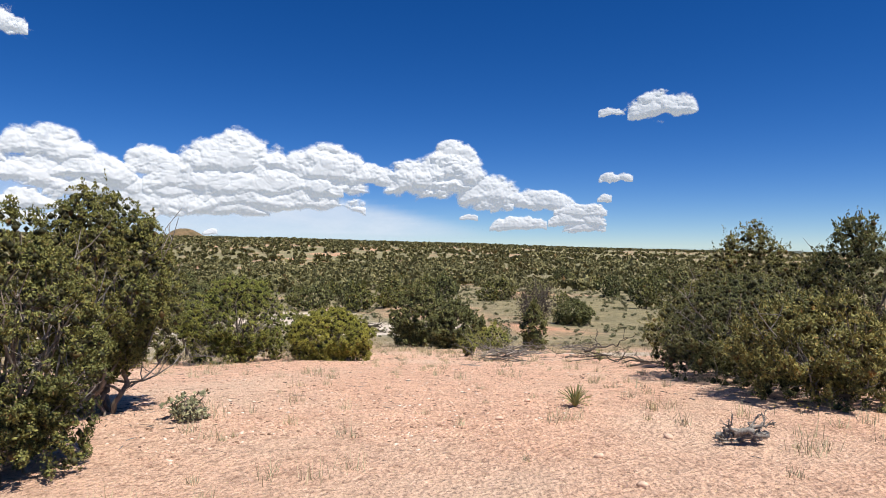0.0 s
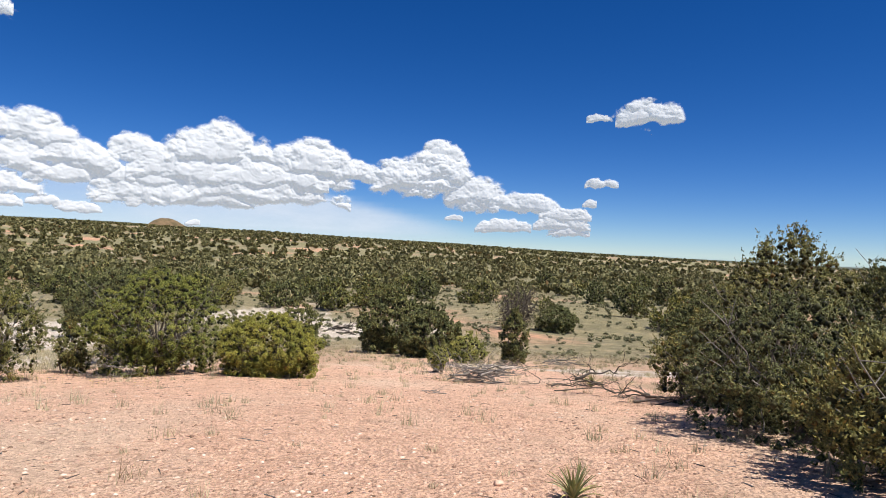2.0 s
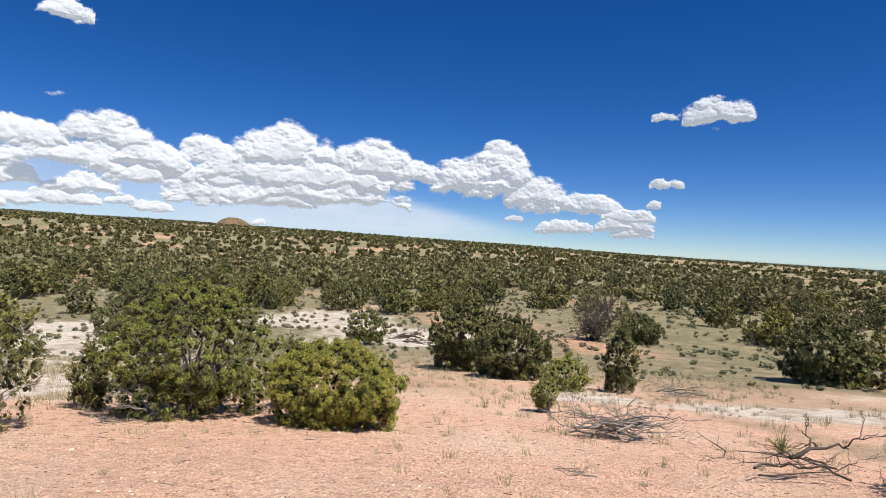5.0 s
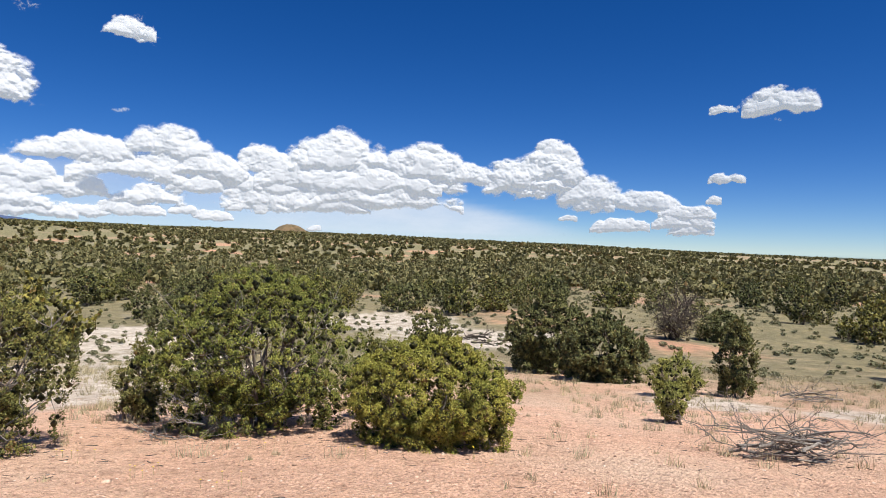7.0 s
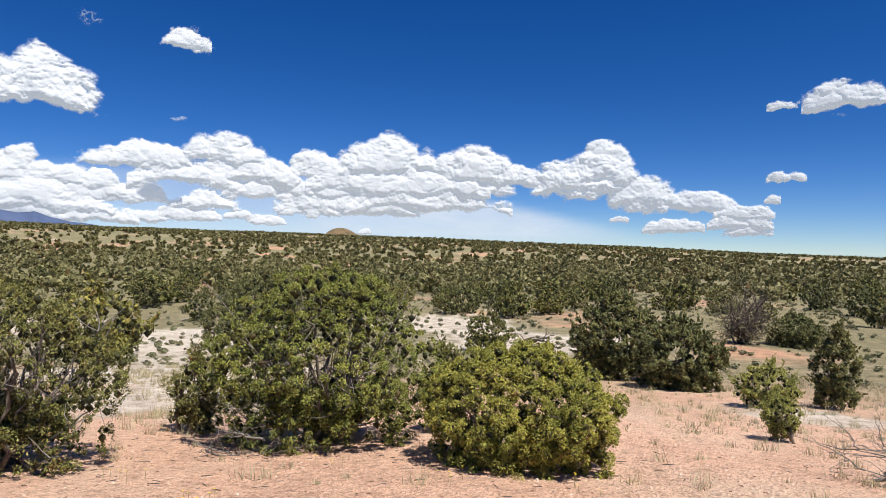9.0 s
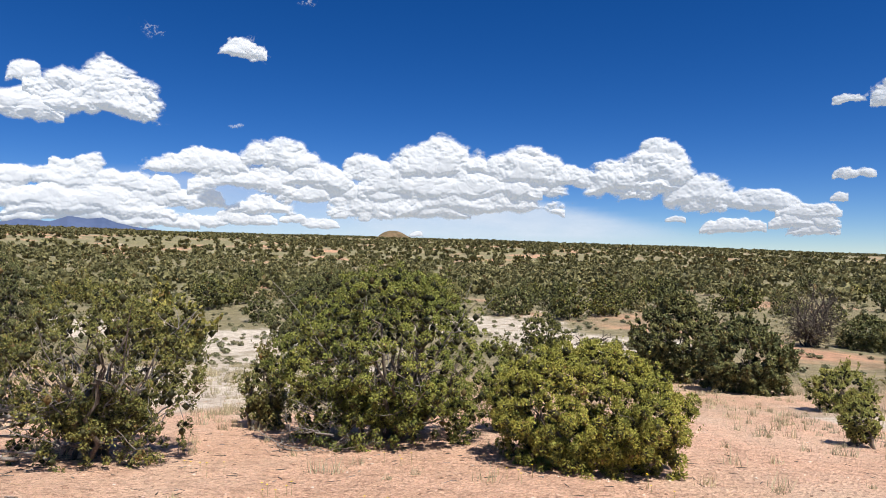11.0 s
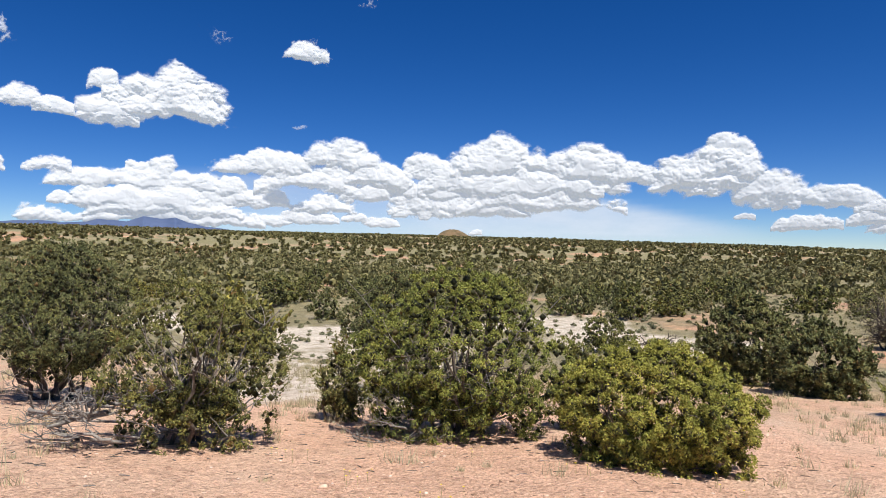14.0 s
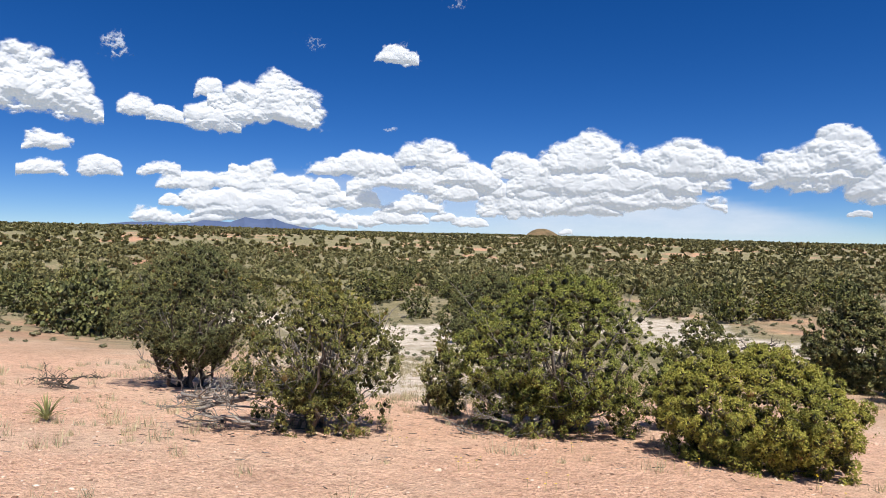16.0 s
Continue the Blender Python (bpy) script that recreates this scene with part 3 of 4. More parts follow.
def tufts():
    """Sparse dry bunch grass, thicker on the right of the crest and down the slope."""
    rng = np.random.RandomState(61)
    x = rng.uniform(-16, 10, 11000)
    y = rng.uniform(1.5, 36, 11000)
    keep = (0.2 + 0.5 * smooth(1.2, 3.5, x) * smooth(11, 5, y) + 0.35 * smooth(14, 20, y) + 0.15 * smooth(-4.5, -6.5, x) + 0.5 * smooth(-4.5, -7, x) * smooth(14, 17, y)) * (0.55 + 0.6 * ripple(x, y, 1.2, 62))
    on = rng.uniform(0, 1, 11000) < keep
    x, y = x[on], y[on]
    n, per = len(x), 26
    s = rng.uniform(0.05, 0.2, (n, 1))
    a = rng.uniform(0, 2 * math.pi, (n, per))
    lean = rng.uniform(0.05, 0.75, (n, per))
    foot = rng.normal(0, 1, (n, per, 2)) * s[:, :, None] * 0.32
    px, py = x[:, None] + foot[..., 0], y[:, None] + foot[..., 1]
    pz = ground_z(px, py) - 0.006
    L = s * rng.uniform(0.5, 1.3, (n, per))
    tip = np.stack([px + np.cos(a) * L * np.sin(lean), py + np.sin(a) * L * np.sin(lean), pz + L * np.cos(lean)], -1)
    root = np.stack([px, py, pz], -1)
    w = 0.0026 + 0.00012 * np.hypot(px + 1, py - 6)[..., None]
    side = np.stack([-np.sin(a + 0.6), np.cos(a + 0.6), 0 * a], -1) * w
    v = np.stack([root - side, root + side, tip], 2).reshape(-1, 3)
    me = mesh_of("dry_grass", v, np.arange(len(v)).reshape(-1, 3), STRAW)
    tagged(new("dry_grass", me), "sparse straw-grey bunch grass on pink gravel", "grass", kind="stuff")


tufts()


def flowers():
    rng = np.random.RandomState(63)
    pieces, stems = [], []
    for k, (cx, cy, n) in enumerate([(-2.9, 13.55, 5), (-1.95, 13.75, 4), (-4.5, 12.6, 6), (-4.15, 13.9, 4), (-3.7, 12.1, 5), (-5.6, 13.1, 5), (3.4, 6.3, 8), (4.1, 7.2, 5)]):
        for j in range(n):
            x, y = cx + rng.normal(0, 0.1), cy + rng.normal(0, 0.1)
            z, h = gz(x, y), rng.uniform(0.05, 0.12)
            t = np.linspace(0, 2 * math.pi, 11)[:-1]
            r = np.where(np.arange(10) % 2, 0.011, 0.006)
            c = np.array([x, y, z + h])
            ring = c + np.stack([r * np.cos(t), r * np.sin(t), 0.004 + 0 * t], 1)
            v = np.concatenate([c[None], ring])
            pieces.append((v, [(0, i + 1, (i + 1) % 10 + 1) for i in range(10)]))
            stems.append(tube([(x, y, z - 0.01), (x + 0.004, y, z + h * 0.5), (x, y, z + h)], [0.0025, 0.002, 0.0015], 4))
    v, f = joined(pieces)
    tagged(new("yellow_wildflowers", mesh_of("yellow_wildflowers", v, f, YELLOW)), "tiny scattered yellow wildflowers low on the gravel", "flowers", kind="stuff")
    v, f = joined(stems)
    tagged(new("flower_stems", mesh_of("flower_stems", v, f, SAGE)), "thin grey-green stems of small wildflowers", "flowers", kind="stuff")


flowers()


def stone_shape(rng, size):
    bm = bmesh.new()
    bmesh.ops.create_icosphere(bm, subdivisions=2 if size > 0.04 else 1, radius=1)
    sq = np.array([1, rng.uniform(0.6, 0.95), rng.uniform(0.35, 0.65)]) * size
    for v in bm.verts:
        k = 0.8 + 0.35 * noise.noise(v.co * 1.3 + Vector(rng.uniform(-9, 9, 3)) * 0 + Vector((size * 99, 0, 0)))
        v.co = Vector((v.co.x * sq[0] * k, v.co.y * sq[1] * k, v.co.z * sq[2] * k))
    vs = np.array([v.co[:] for v in bm.verts])
    fs = np.array([[v.index for v in f.verts] for f in bm.faces])
    bm.free()
    return vs, fs


def stones():
    rng = np.random.RandomState(71)
    for x, y, s, lab in [(0.53, 6.06, 0.055, "pale flat stone lying on gravel"), (1.2, 5.0, 0.05, "brown angular stone on gravel"), (1.35, 4.4, 0.045, "dark angular stone on gravel"),
                         (-1.3, 17.4, 0.055, "pinkish rounded rock on the slope"), (1.9, 5.5, 0.05, "pinkish stone on gravel"), (-4.7, 12.3, 0.05, "pale stone on gravel"), (0.9, 6.9, 0.05, "pale stone on gravel")]:
        v, f = stone_shape(rng, s)
        ob = tagged(new("stone", mesh_of("stone", v, f, STONE)), lab, "stone", "loose stones")
        ob.matrix_basis = pose(x, y, gz(x, y) + s * 0.2, 0, 0, rng.uniform(0, 360))
    forms = [stone_shape(rng, 0.03) for _ in range(5)]
    pieces = []
    for k in range(15000):
        v, f = forms[k % 5]
        r = 1.0 + 15 * rng.uniform()
        az = radians(rng.uniform(-75, 55))
        x, y = -1 + r * math.sin(az), 4.5 + r * math.cos(az)
        a, s = rng.uniform(0, 6.28), rng.uniform(0.2, 0.8) ** 1.6 * 1.5
        c, d = math.cos(a), math.sin(a)
        pieces.append((np.stack([v[:, 0] * c - v[:, 1] * d, v[:, 0] * d + v[:, 1] * c, v[:, 2]], 1) * s + [x, y, 0], f))
    v, f = joined(pieces)
    cx = v.reshape(-1, len(forms[0][0]), 3).mean(1)
    v[:, 2] += np.repeat(ground_z(cx[:, 0], cx[:, 1]), len(forms[0][0]))
    tagged(new("pebbles", mesh_of("pebbles", v, f, STONE)), "loose pink and pale gravel pebbles on the earth", "gravel", kind="stuff")


stones()


def litter():
    """Short bleached and brown sticks strewn over the gravel, thickest round the bushes."""
    rng = np.random.RandomState(73)
    round_bushes = [(-2.45, 14.65, 1.1), (-4.8, 15.2, 1.5), (-6.75, 13.1, 1.2), (-11.2, 15.0, 1.5), (-3.3, 6.3, 0.9), (4.2, 9.2, 1.4), (4.15, 7.1, 1.2), (5.3, 11.3, 1.4), (1.5, 15.4, 1.0), (-7.3, 12.4, 0.9)]
    for name, mat, count, lab in (("grey_sticks", DEAD, 420, "short bleached grey sticks strewn over the gravel"), ("brown_sticks", DEAD_DARK, 800, "dark brown twig litter strewn under the bushes")):
        pieces = []
        for k in range(count):
            if k % 5 < 4:
                cx, cy, r = round_bushes[rng.randint(len(round_bushes))]
                x, y = cx + rng.normal(0, 0.7 * r), cy + rng.normal(0, 0.7 * r)
            else:
                r, az = 2.0 + 13 * rng.uniform(), radians(rng.uniform(-70, 50))
                x, y = -1 + r * math.sin(az), 4.5 + r * math.cos(az)
            a, half = rng.uniform(0, 6.28), 0.5 * rng.uniform(0.03, 0.13)
            ends = [(x + u * half * math.cos(a), y + u * half * math.sin(a) + 0.12 * half * (u == 0)) for u in (-1, 0, 1)]
            t = rng.uniform(0.002, 0.006)
            pieces.append(tube([(p, q, gz(p, q) + t * 0.7) for p, q in ends], [t, t * 0.9, t * 0.5], 4))
        v, f = joined(pieces)
        tagged(new(name, mesh_of(name, v, f, mat)), lab, "twigs", kind="stuff")


litter()


# ---- the valley's bushes ----
def clear_of(x, y):
    """False on the bare crest, the pale sandstone and the ground that the nearer things take."""
    w, _ = layers(np.array([x]), np.array([y]))
    return w[0] < 0.25


def valley():
    rng = np.random.RandomState(81)
    kinds = []
    for k, (mat, cat, lab) in enumerate([(DARK, "bush", "dark green juniper bush in the valley"), (OLIVE, "bush", "olive juniper bush in the valley"), (DARK, "tree", "dark pinyon tree in the valley"),
                                         (OLIVE, "bush", "wide olive juniper in the valley"), (SAGE, "bush", "grey-green sage shrub in the valley"), (DARK, "bush", "low spreading dark juniper in the valley")]):
        w, h = [(2.6, 2.1), (2.4, 1.9), (2.4, 2.7), (3.3, 2.0), (1.6, 1.0), (3.6, 2.1)][k]
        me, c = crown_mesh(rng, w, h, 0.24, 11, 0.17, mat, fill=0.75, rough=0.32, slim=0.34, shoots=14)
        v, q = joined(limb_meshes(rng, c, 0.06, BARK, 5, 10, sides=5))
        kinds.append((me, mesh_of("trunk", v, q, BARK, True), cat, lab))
    placed, tries = [], 0
    while len(placed) < 300 and tries < 24000:
        tries += 1
        az, r = radians(rng.uniform(-72, 50)), 22 + 105 * rng.uniform() ** 0.75
        x, y = -1 + r * math.sin(az), 6 + r * math.cos(az)
        if -32 < math.degrees(az) < 24 and r < 38 or r < 30 and az < 0 or not clear_of(x, y):
            continue
        if r < 50 and rng.uniform() < 0.45 or any((x - a) ** 2 + (y - b) ** 2 < 3.0 for a, b in placed):
            continue
        if float(ripple(x, y, 0.09, 82)) < -0.35:
            continue
        if math.degrees(az) > 2 and rng.uniform() < 0.66:
            continue
        placed.append((x, y))
        k = rng.choice(6, p=[0.2, 0.22, 0.12, 0.16, 0.2, 0.1])
        me, lim, cat, lab = kinds[k]
        t = thing("valley_" + cat, x, y, gz(x, y) - 0.05, lab, cat, "valley bushes", rng.uniform(0, 360))
        s = rng.uniform(0.65, 1.3)
        t.scale = (s, s, s * rng.uniform(0.85, 1.15))
        part("trunk", lim, t)
        part("crown", me, t)
    # farther off, nobody could count them
    forms = []
    for k in range(8):
        u = rng.normal(size=(28, 3))
        u /= np.linalg.norm(u, axis=1)[:, None]
        lob = 0.75 + 0.3 * np.sin(u[:, 0] * 5 + k) * np.cos(u[:, 1] * 4 + 2 * k)
        c = u * lob[:, None] * (rng.uniform(0.5, 1, (28, 1))) * [1.45, 1.45, 0.95] + [0, 0, 0.95]
        c[:, 2] = np.maximum(c[:, 2], 0.15)
        forms.append(sprigs(rng, c, u + [0, 0, 0.3], 1.3, 0.45))
    fuller = []
    for k in range(8):
        u = rng.normal(size=(90, 3))
        u /= np.linalg.norm(u, axis=1)[:, None]
        lob = 0.78 + 0.3 * np.sin(u[:, 0] * 5 + k) * np.cos(u[:, 1] * 4 + 2 * k)
        c = u * lob[:, None] * (rng.uniform(0.55, 1, (90, 1))) * [1.45, 1.45, 0.95] + [0, 0, 0.95]
        c[:, 2] = np.maximum(c[:, 2], 0.15)
        fuller.append(sprigs(rng, c, u * 0.3 + rng.normal(0, 0.6, (90, 3)) + [0, 0, 0.3], 0.62, 0.42, u))
    n = 21000
    az = np.radians(rng.uniform(-74, 52, n))
    r = 95 + 925 * rng.uniform(0, 1, n) ** 0.95
    x, y = -1 + r * np.sin(az), 6 + r * np.cos(az)
    patch = ripple(x, y, 0.018, 83) + 0.5 * ripple(x, y, 0.06, 84)
    right = smooth(2, 22, np.degrees(az)) * smooth(130, 240, r)
    keep = rng.uniform(0, 1, n) < np.clip(0.76 + 0.4 * patch - 0.45 * right + 0.15 * smooth(220, 120, r), 0.06, 1) * (1 - 0.1 * smooth(300, 800, r))
    x, y, r = x[keep], y[keep], r[keep]
    z = ground_z(x, y)
    pieces = []
    for k in range(len(x)):
        v, f = (fuller if r[k] < 260 else forms)[k % 8]
        s = rng.uniform(0.6, 1.35) * (1 + 0.25 * (r[k] > 500))
        a = rng.uniform(0, 6.28)
        c, d = math.cos(a) * s, math.sin(a) * s
        pieces.append((np.stack([v[:, 0] * c - v[:, 1] * d + x[k], v[:, 0] * d + v[:, 1] * c + y[k], v[:, 2] * s + z[k] - 0.1], 1), f))
    v, f = joined(pieces)
    low = []
    for k in range(3000):
        az, r = radians(rng.uniform(-72, 48)), 25 + 70 * rng.uniform() ** 0.8
        x, y = -1 + r * math.sin(az), 6 + r * math.cos(az)
        if gz(x, y) > 0.75:
            continue
        v2, f2 = fuller[k % 8]
        s = rng.uniform(0.05, 0.14) * (1 + r / 90)
        low.append((v2 * [s, s, s * 0.8] + [x, y, gz(x, y) - 0.02], f2))
    v2, f2 = joined(low)
    tagged(new("low_scrub", mesh_of("low_scrub", v2, f2, SAGE)), "low grey-green scrub dotted over the dry slope", "scrub", kind="stuff")
    tagged(new("far_juniper_woods", mesh_of("far_juniper_woods", v, f, FAR_GREEN)), "scattered dark junipers across distant dry hills", "woods", kind="stuff")


valley()


# ---- the far hills ----
def butte():
    d, az = 1700.0, radians(-21.6)
    cx, cy = d * math.sin(az), d * math.cos(az)
    n, m = 22, 56
    pieces = []
    s = np.linspace(0, 1, n)
    prof = 42 * (1 - s ** 1.7) ** 0.8
    rad = 3 + 52 * s
    t = np.linspace(0, 2 * math.pi, m, endpoint=False)
    k = 1 + 0.16 * np.sin(3 * t + 1)[None] + 0.06 * np.sin(11 * t)[None]
    x = cx + rad[:, None] * k * np.cos(t)[None] * 1.15
    y = cy + rad[:, None] * k * np.sin(t)[None]
    z = prof[:, None] + 1.2 * np.sin(5 * t + 7 * s[:, None])
    v = np.stack([x, y, z - 2], -1).reshape(-1, 3)
    i, j = np.meshgrid(np.arange(n - 1), np.arange(m), indexing="ij")
    q = np.stack([i * m + j, (i + 1) * m + j, (i + 1) * m + (j + 1) % m, i * m + (j + 1) % m], -1).reshape(-1, 4)
    c = len(v)
    v = np.concatenate([v, [[cx, cy, 40.2]]])
    q = np.concatenate([q, [(c, a, a + 1, (a + 2) % m) for a in range(0, m, 2)]])
    tagged(new("backdrop_butte", mesh_of("backdrop_butte", v, q, BUTTE, True)), "small reddish flat-topped butte on the skyline", "hill", kind="structure")


def ridge(name, d, lo, hi, table, mat, label):
    """A far range: a ridge with a sloping face, its crest given as rows of bearing and elevation in degrees."""
    az = np.radians(np.linspace(lo, hi, 220))
    el = np.interp(np.degrees(az), *zip(*table)) + 0.035 * ripple(np.degrees(az), 0 * az, 2.2, 91)
    top = 2.9 + d * np.tan(np.radians(el))
    rows = []
    for k, s in enumerate((0.0, 0.35, 0.7, 1.0, 1.25)):
        rr = d * (0.9 + 0.1 * s) + 14 * ripple(np.degrees(az) * 3, k * 1.7 + 0 * az, 1.0, 92)
        zz = (-80 + (top + 80) * smooth(-0.1, 1.0, s)) if s <= 1 else top - 40
        rows.append(np.stack([rr * np.sin(az), rr * np.cos(az), zz], -1))
    v = np.stack(rows).reshape(-1, 3)
    n, m = 5, len(az)
    i, j = np.meshgrid(np.arange(n - 1), np.arange(m - 1), indexing="ij")
    q = np.stack([i * m + j, i * m + j + 1, (i + 1) * m + j + 1, (i + 1) * m + j], -1).reshape(-1, 4)
    tagged(new(name, mesh_of(name, v, q, mat, True)), label, "hills", kind="structure")


butte()
MESA = plain_noise("dark_wooded_mesa", (0.045, 0.055, 0.045), (0.09, 0.10, 0.075), 0.02)
ridge("backdrop_mesa", 2000, -75, 60, [(-75, 1.1), (-50, 1.1), (-40, 0.95), (-24, 0.8), (-10, 0.5), (0, 0.24), (10, -0.02), (20, -0.22), (40, -0.42), (60, -0.42)], MESA, "low dark wooded mesa along the skyline")
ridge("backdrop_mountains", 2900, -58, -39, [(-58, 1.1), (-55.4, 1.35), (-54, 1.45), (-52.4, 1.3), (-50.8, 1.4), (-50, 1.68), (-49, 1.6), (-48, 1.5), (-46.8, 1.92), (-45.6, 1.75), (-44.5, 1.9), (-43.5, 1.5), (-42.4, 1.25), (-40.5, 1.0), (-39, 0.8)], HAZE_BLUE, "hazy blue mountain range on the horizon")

# ---- clouds: bearing of the middle, elevation of the base, width and height in degrees ----
BANK = [(-45.5, 4.5, 2.6, 1.97), (-42.5, 3.87, 5.9, 1.91), (-37.7, 5.48, 7.7, 1.98), (-36.7, 6.0, 4.9, 1.77), (-31.1, 6.35, 6.2, 2.66), (-33.9, 4.36, 7.3, 2.27),
    (-28.6, 4.61, 5.9, 2.9), (-23.7, 5.77, 3.8, 2.14), (-25.1, 3.8, 10.3, 1.67), (-17.0, 6.0, 8.3, 3.37), (-20.4, 4.44, 6.8, 2.41), (-13.2, 4.14, 7.4, 2.92),
    (-9.8, 5.18, 6.4, 3.15), (-7.1, 5.22, 5.8, 1.94), (1.0, 7.15, 3.4, 1.88), (-0.8, 4.3, 8.2, 3.71), (4.2, 3.61, 5.0, 2.67), (7.8, 3.15, 6.0, 1.7),
    (-44.1, 3.14, 5.4, 1.67), (-39.8, 3.16, 7.0, 1.53), (-32.6, 2.49, 4.8, 1.71), (-38.4, 2.78, 6.0, 1.33), (-45.2, 1.96, 3.2, 1.12), (-42.7, 2.5, 4.1, 1.15),
    (-44.6, 1.15, 4.3, 0.84), (-41.0, 1.45, 3.1, 1.0), (-37.4, 1.4, 4.1, 0.89), (-32.6, 1.65, 2.2, 0.83), (-30.1, 1.92, 1.8, 0.75), (-27.8, 1.51, 2.8, 0.76),
    (-24.6, 2.28, 3.8, 0.96), (-21.0, 2.57, 10.1, 1.84), (-14.0, 2.75, 11.8, 2.6), (-14.5, 4.11, 14.7, 2.92), (-46.8, 5.47, 2.2, 1.01), (-48.9, 4.14, 8.1, 1.59),
    (-46.8, 2.61, 9.2, 1.85), (-45.2, 1.95, 9.8, 1.87), (-53.9, 1.5, 3.0, 1.32), (-52.4, 2.88, 1.7, 0.8), (-47.6, 1.57, 5.6, 1.01), (-42.0, 1.32, 7.4, 1.19),
    (-52.6, 1.45, 4.4, 0.62), (-34.2, 1.7, 4.4, 0.98)]
CLOUDS = [(2.2, 2.18, 1.4, 0.57), (6.5, 1.43, 4.0, 1.12), (11.8, 2.56, 3.7, 1.12), (11.5, 1.8, 4.0, 1.12), (12.1, 1.23, 3.0, 0.89), (13.8, 3.8, 1.0, 0.61),
    (-19.5, 0.76, 1.1, 0.54), (18.6, 10.76, 4.8, 1.9), (14.4, 10.9, 1.9, 0.68), (14.7, 5.44, 2.3, 0.82), (-54.8, 9.68, 2.9, 1.98), (-53.0, 9.51, 2.3, 0.99),
    (-44.8, 9.53, 8.2, 3.91), (-49.4, 9.2, 3.7, 2.94), (-49.6, 11.69, 2.1, 1.51), (-61.0, 6.67, 2.8, 1.53), (-61.3, 4.75, 2.9, 1.33), (-57.6, 5.04, 2.7, 1.51),
    (-53.4, 5.13, 2.7, 1.57), (-34.3, 15.15, 3.3, 1.53), (-61.9, 9.59, 7.4, 4.39)]
WISPS = [(18.3, 9.64, 1.0, 0.74), (10.8, 7.53, 1.1, 0.53), (15.9, 11.2, 1.3, 0.83), (-34.7, 9.48, 1.1, 0.44), (-56.4, 13.63, 2.6, 1.92), (-41.6, 15.78, 3.1, 1.74),
    (-33.3, 15.05, 2.7, 1.8), (-28.9, 19.33, 2.7, 1.81)]


def puffs(x, y, scale, seed):
    """Round billows of one size: the height of a pile of domes, from 0 to 1."""
    x, y = x * scale, y * scale
    ix, iy = np.floor(x), np.floor(y)
    near = np.full(x.shape, 9.0)
    for a in (-1, 0, 1):
        for b in (-1, 0, 1):
            h = np.sin((ix + a) * 127.1 + (iy + b) * 311.7 + seed) * 43758.5453
            k = np.sin((ix + a) * 269.5 + (iy + b) * 183.3 + seed) * 43758.5453
            near = np.minimum(near, (ix + a + h - np.floor(h) - x) ** 2 + (iy + b + k - np.floor(k) - y) ** 2)
    return np.sqrt(np.clip(1 - near / 0.85, 0, 1))


def vapour(x, y, scale, seed, octaves=5):
    """Fractal noise, about -1 to 1."""
    out = 0
    for k in range(octaves):
        u, v = x * scale * 2.07 ** k + 17.3 * k, y * scale * 2.07 ** k + 9.1 * k
        iu, iv = np.floor(u), np.floor(v)
        fu, fv = smooth(0, 1, u - iu), smooth(0, 1, v - iv)
        c = []
        for a, b in ((0, 0), (1, 0), (0, 1), (1, 1)):
            h = np.sin((iu + a) * 127.1 + (iv + b) * 311.7 + seed * 1.7 + k) * 43758.5453
            c.append(h - np.floor(h))
        out = out + 0.56 ** k * 2 * ((c[0] * (1 - fu) + c[1] * fu) * (1 - fv) + (c[2] * (1 - fu) + c[3] * fu) * fv - 0.5)
    return out / 1.35


def billows(x, y, seed, scale):
    """Billows upon billows."""
    x, y = x + 0.35 / scale * vapour(x, y, scale, seed, 3), y + 0.3 / scale * vapour(x, y, scale, seed + 1, 3)
    return sum(w * puffs(x * 0.8, y * 1.15, scale * f, seed + f) for w, f in ((0.50, 1.0), (0.30, 2.1), (0.14, 4.3), (0.06, 9.0)))


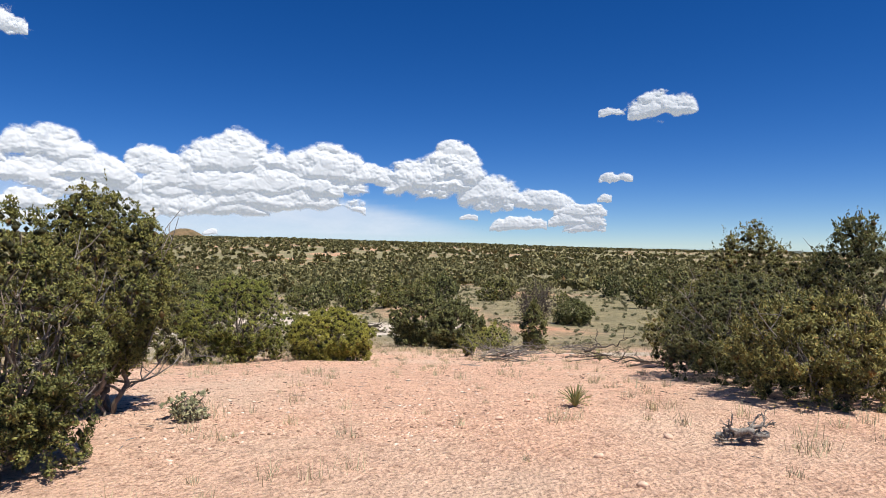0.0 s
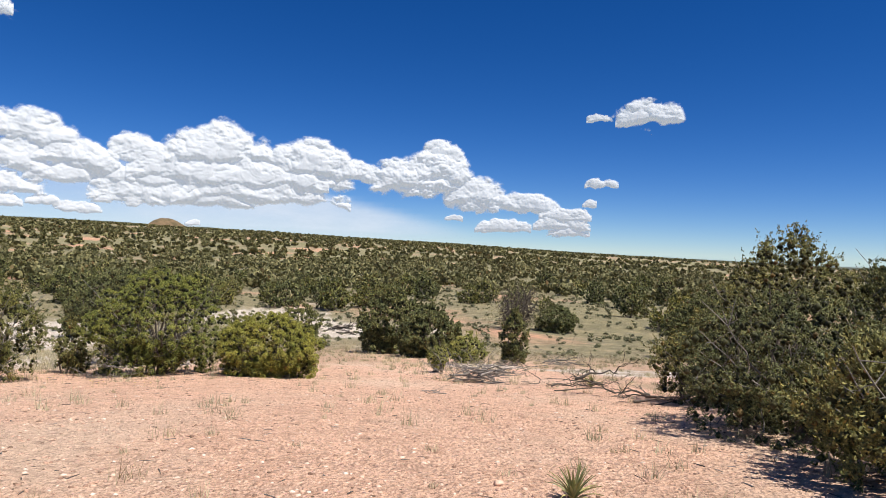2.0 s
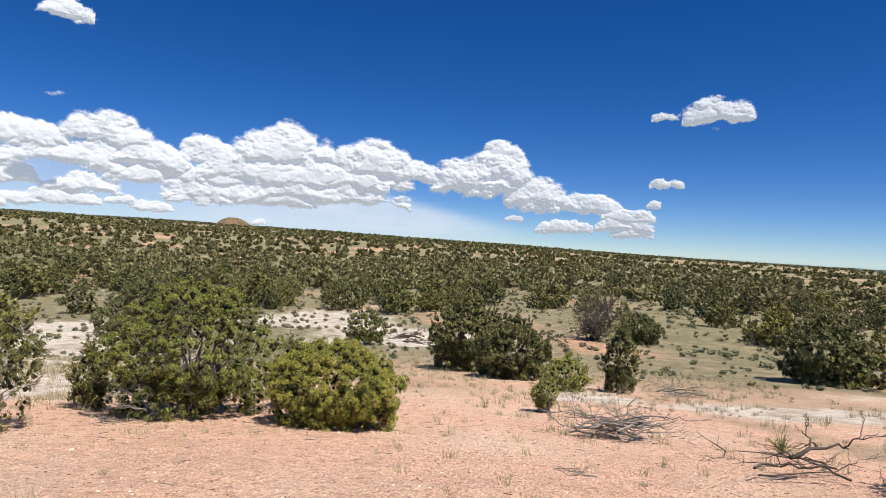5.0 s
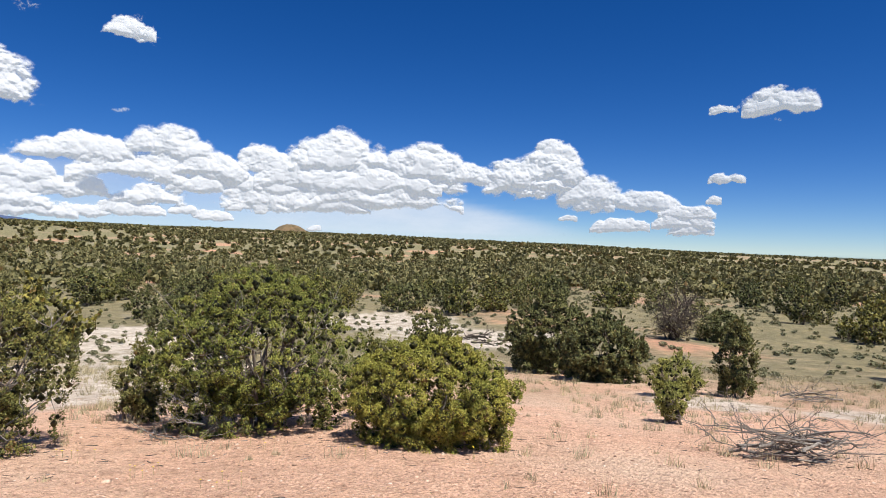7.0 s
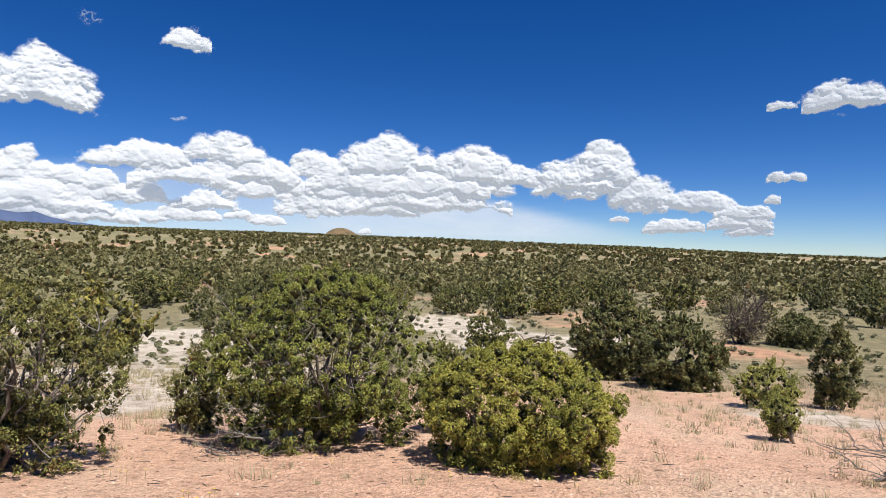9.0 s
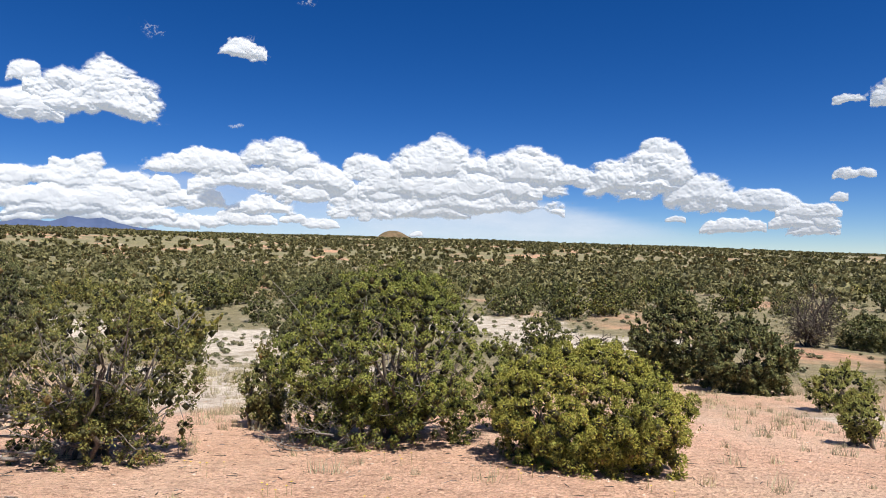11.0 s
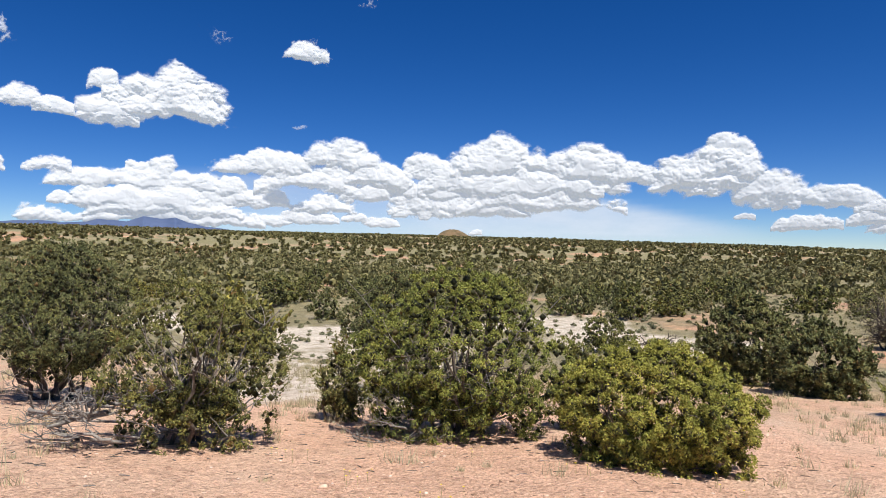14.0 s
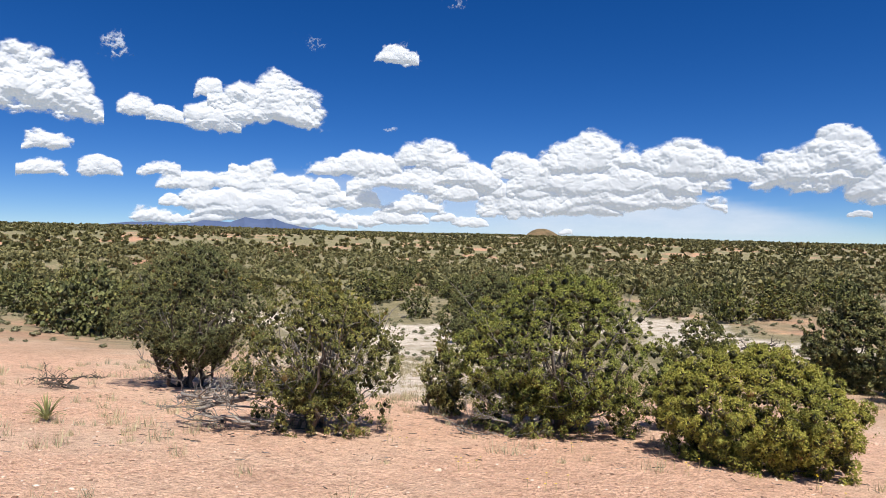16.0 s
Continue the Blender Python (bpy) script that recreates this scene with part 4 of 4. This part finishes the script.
def cloud(name, rows, d, seed, label, step=0.06, thin=False):
    """Cumulus with heaped, sunlit tops and flat bases, its relief bulging from a far shell and thinning out at the edges."""
    rng = np.random.RandomState(seed)
    lo, hi = min(r[0] - 0.62 * r[2] for r in rows), max(r[0] + 0.62 * r[2] for r in rows)
    bottom, top = min(r[1] - 0.25 * r[3] for r in rows), max(r[1] + 1.35 * r[3] for r in rows)
    a, e = np.meshgrid(np.arange(lo, hi, step), np.arange(bottom, top, step), indexing="ij")
    deg = d * math.pi / 180
    bulge, cover = np.zeros_like(a), np.zeros_like(a)
    for az, base, w, h in rows:
        pick = (np.abs(a - az) < 0.62 * w) & (e > base - 0.25 * h) & (e < base + 1.35 * h)
        x, y = a[pick], e[pick]
        kind = seed + rng.randint(90)
        size = max(0.7, min(h, 2.6))
        b = billows(x, y, kind, 1.15 / size)
        f = vapour(x * 0.8, y, 1.1 / size, kind + 7)
        u, v = (x - az) / (0.5 * w), (y - base) / h
        if thin:
            v = (v - 0.5) * 2 - 0.5 * u * math.sin(seed)
            thread = 1 - np.abs(vapour(x, y, 1.4, kind + 3)) * 3.2
            s = 0.5 * (1 - u * u - v * v) + 0.5 * thread + 0.7 * f - 0.45
            full = 0.6 * smooth(0.0, 0.8, s)
        else:
            s = 0.98 - np.abs(u * 0.84) ** min(5.0, max(2.0, w / h)) - (np.maximum(v, 0) / 0.93) ** 2 + 0.75 * (b - 0.55) + 0.6 * f
            s = np.minimum(s, 3.2 * (v + 0.03 + 0.25 * f + 0.12 * (b - 0.5)))
            full = smooth(0.0, 0.34, s)
        lift = h * deg * (0.17 * np.sqrt(np.clip(s, 0, 1.1)) * (0.45 + 0.8 * b) + 0.02 * f * full + 0.04 * rng.uniform(0, 1) * full)
        bulge[pick] = np.maximum(bulge[pick], lift)
        cover[pick] = np.maximum(cover[pick], full)
    r = d - bulge
    v = np.stack([r * np.sin(np.radians(a)), r * np.cos(np.radians(a)), 2.9 + r * np.tan(np.radians(e))], -1).reshape(-1, 3)
    n, m = a.shape
    i, j = np.meshgrid(np.arange(n - 1), np.arange(m - 1), indexing="ij")
    q = np.stack([i * m + j, (i + 1) * m + j, (i + 1) * m + j + 1, i * m + j + 1], -1).reshape(-1, 4)
    q = q[cover.ravel()[q].max(1) > 0.005]
    used, flat = np.unique(q, return_inverse=True)
    me = mesh_of(name, v[used], flat.reshape(-1, 4), CLOUD, True)
    me.attributes.new("thickness", "FLOAT", "POINT").data.foreach_set("value", cover.ravel()[used].astype(np.float32))
    tagged(new(name, me), label, "cloud", kind="structure")


cloud("backdrop_cloud_bank", BANK, 3300, 95, "long bank of white cumulus with grey flat undersides")
for number, row in enumerate(CLOUDS):
    cloud("backdrop_cloud", [row], 3000, 100 + number, "small white fair-weather cumulus cloud", 0.05)
for number, row in enumerate(WISPS):
    cloud("backdrop_cloud_wisp", [row], 3000, 200 + number, "thin torn wisp of white cloud", 0.05, True)


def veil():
    """A thin self-glowing sheet for the falling rain and haze beneath the cloud bank."""
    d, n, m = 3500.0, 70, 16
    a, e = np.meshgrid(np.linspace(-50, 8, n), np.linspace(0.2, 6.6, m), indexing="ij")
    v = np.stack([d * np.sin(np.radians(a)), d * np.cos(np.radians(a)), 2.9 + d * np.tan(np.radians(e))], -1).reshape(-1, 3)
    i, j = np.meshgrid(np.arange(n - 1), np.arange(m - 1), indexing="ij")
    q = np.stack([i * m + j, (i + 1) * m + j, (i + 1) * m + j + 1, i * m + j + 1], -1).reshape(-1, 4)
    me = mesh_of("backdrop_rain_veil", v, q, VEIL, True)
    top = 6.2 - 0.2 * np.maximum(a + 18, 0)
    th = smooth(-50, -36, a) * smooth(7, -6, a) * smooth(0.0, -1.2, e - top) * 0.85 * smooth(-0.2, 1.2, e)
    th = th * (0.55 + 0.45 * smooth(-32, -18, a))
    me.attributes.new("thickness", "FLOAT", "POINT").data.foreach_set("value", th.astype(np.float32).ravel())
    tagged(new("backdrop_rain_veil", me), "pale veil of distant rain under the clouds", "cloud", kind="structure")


veil()
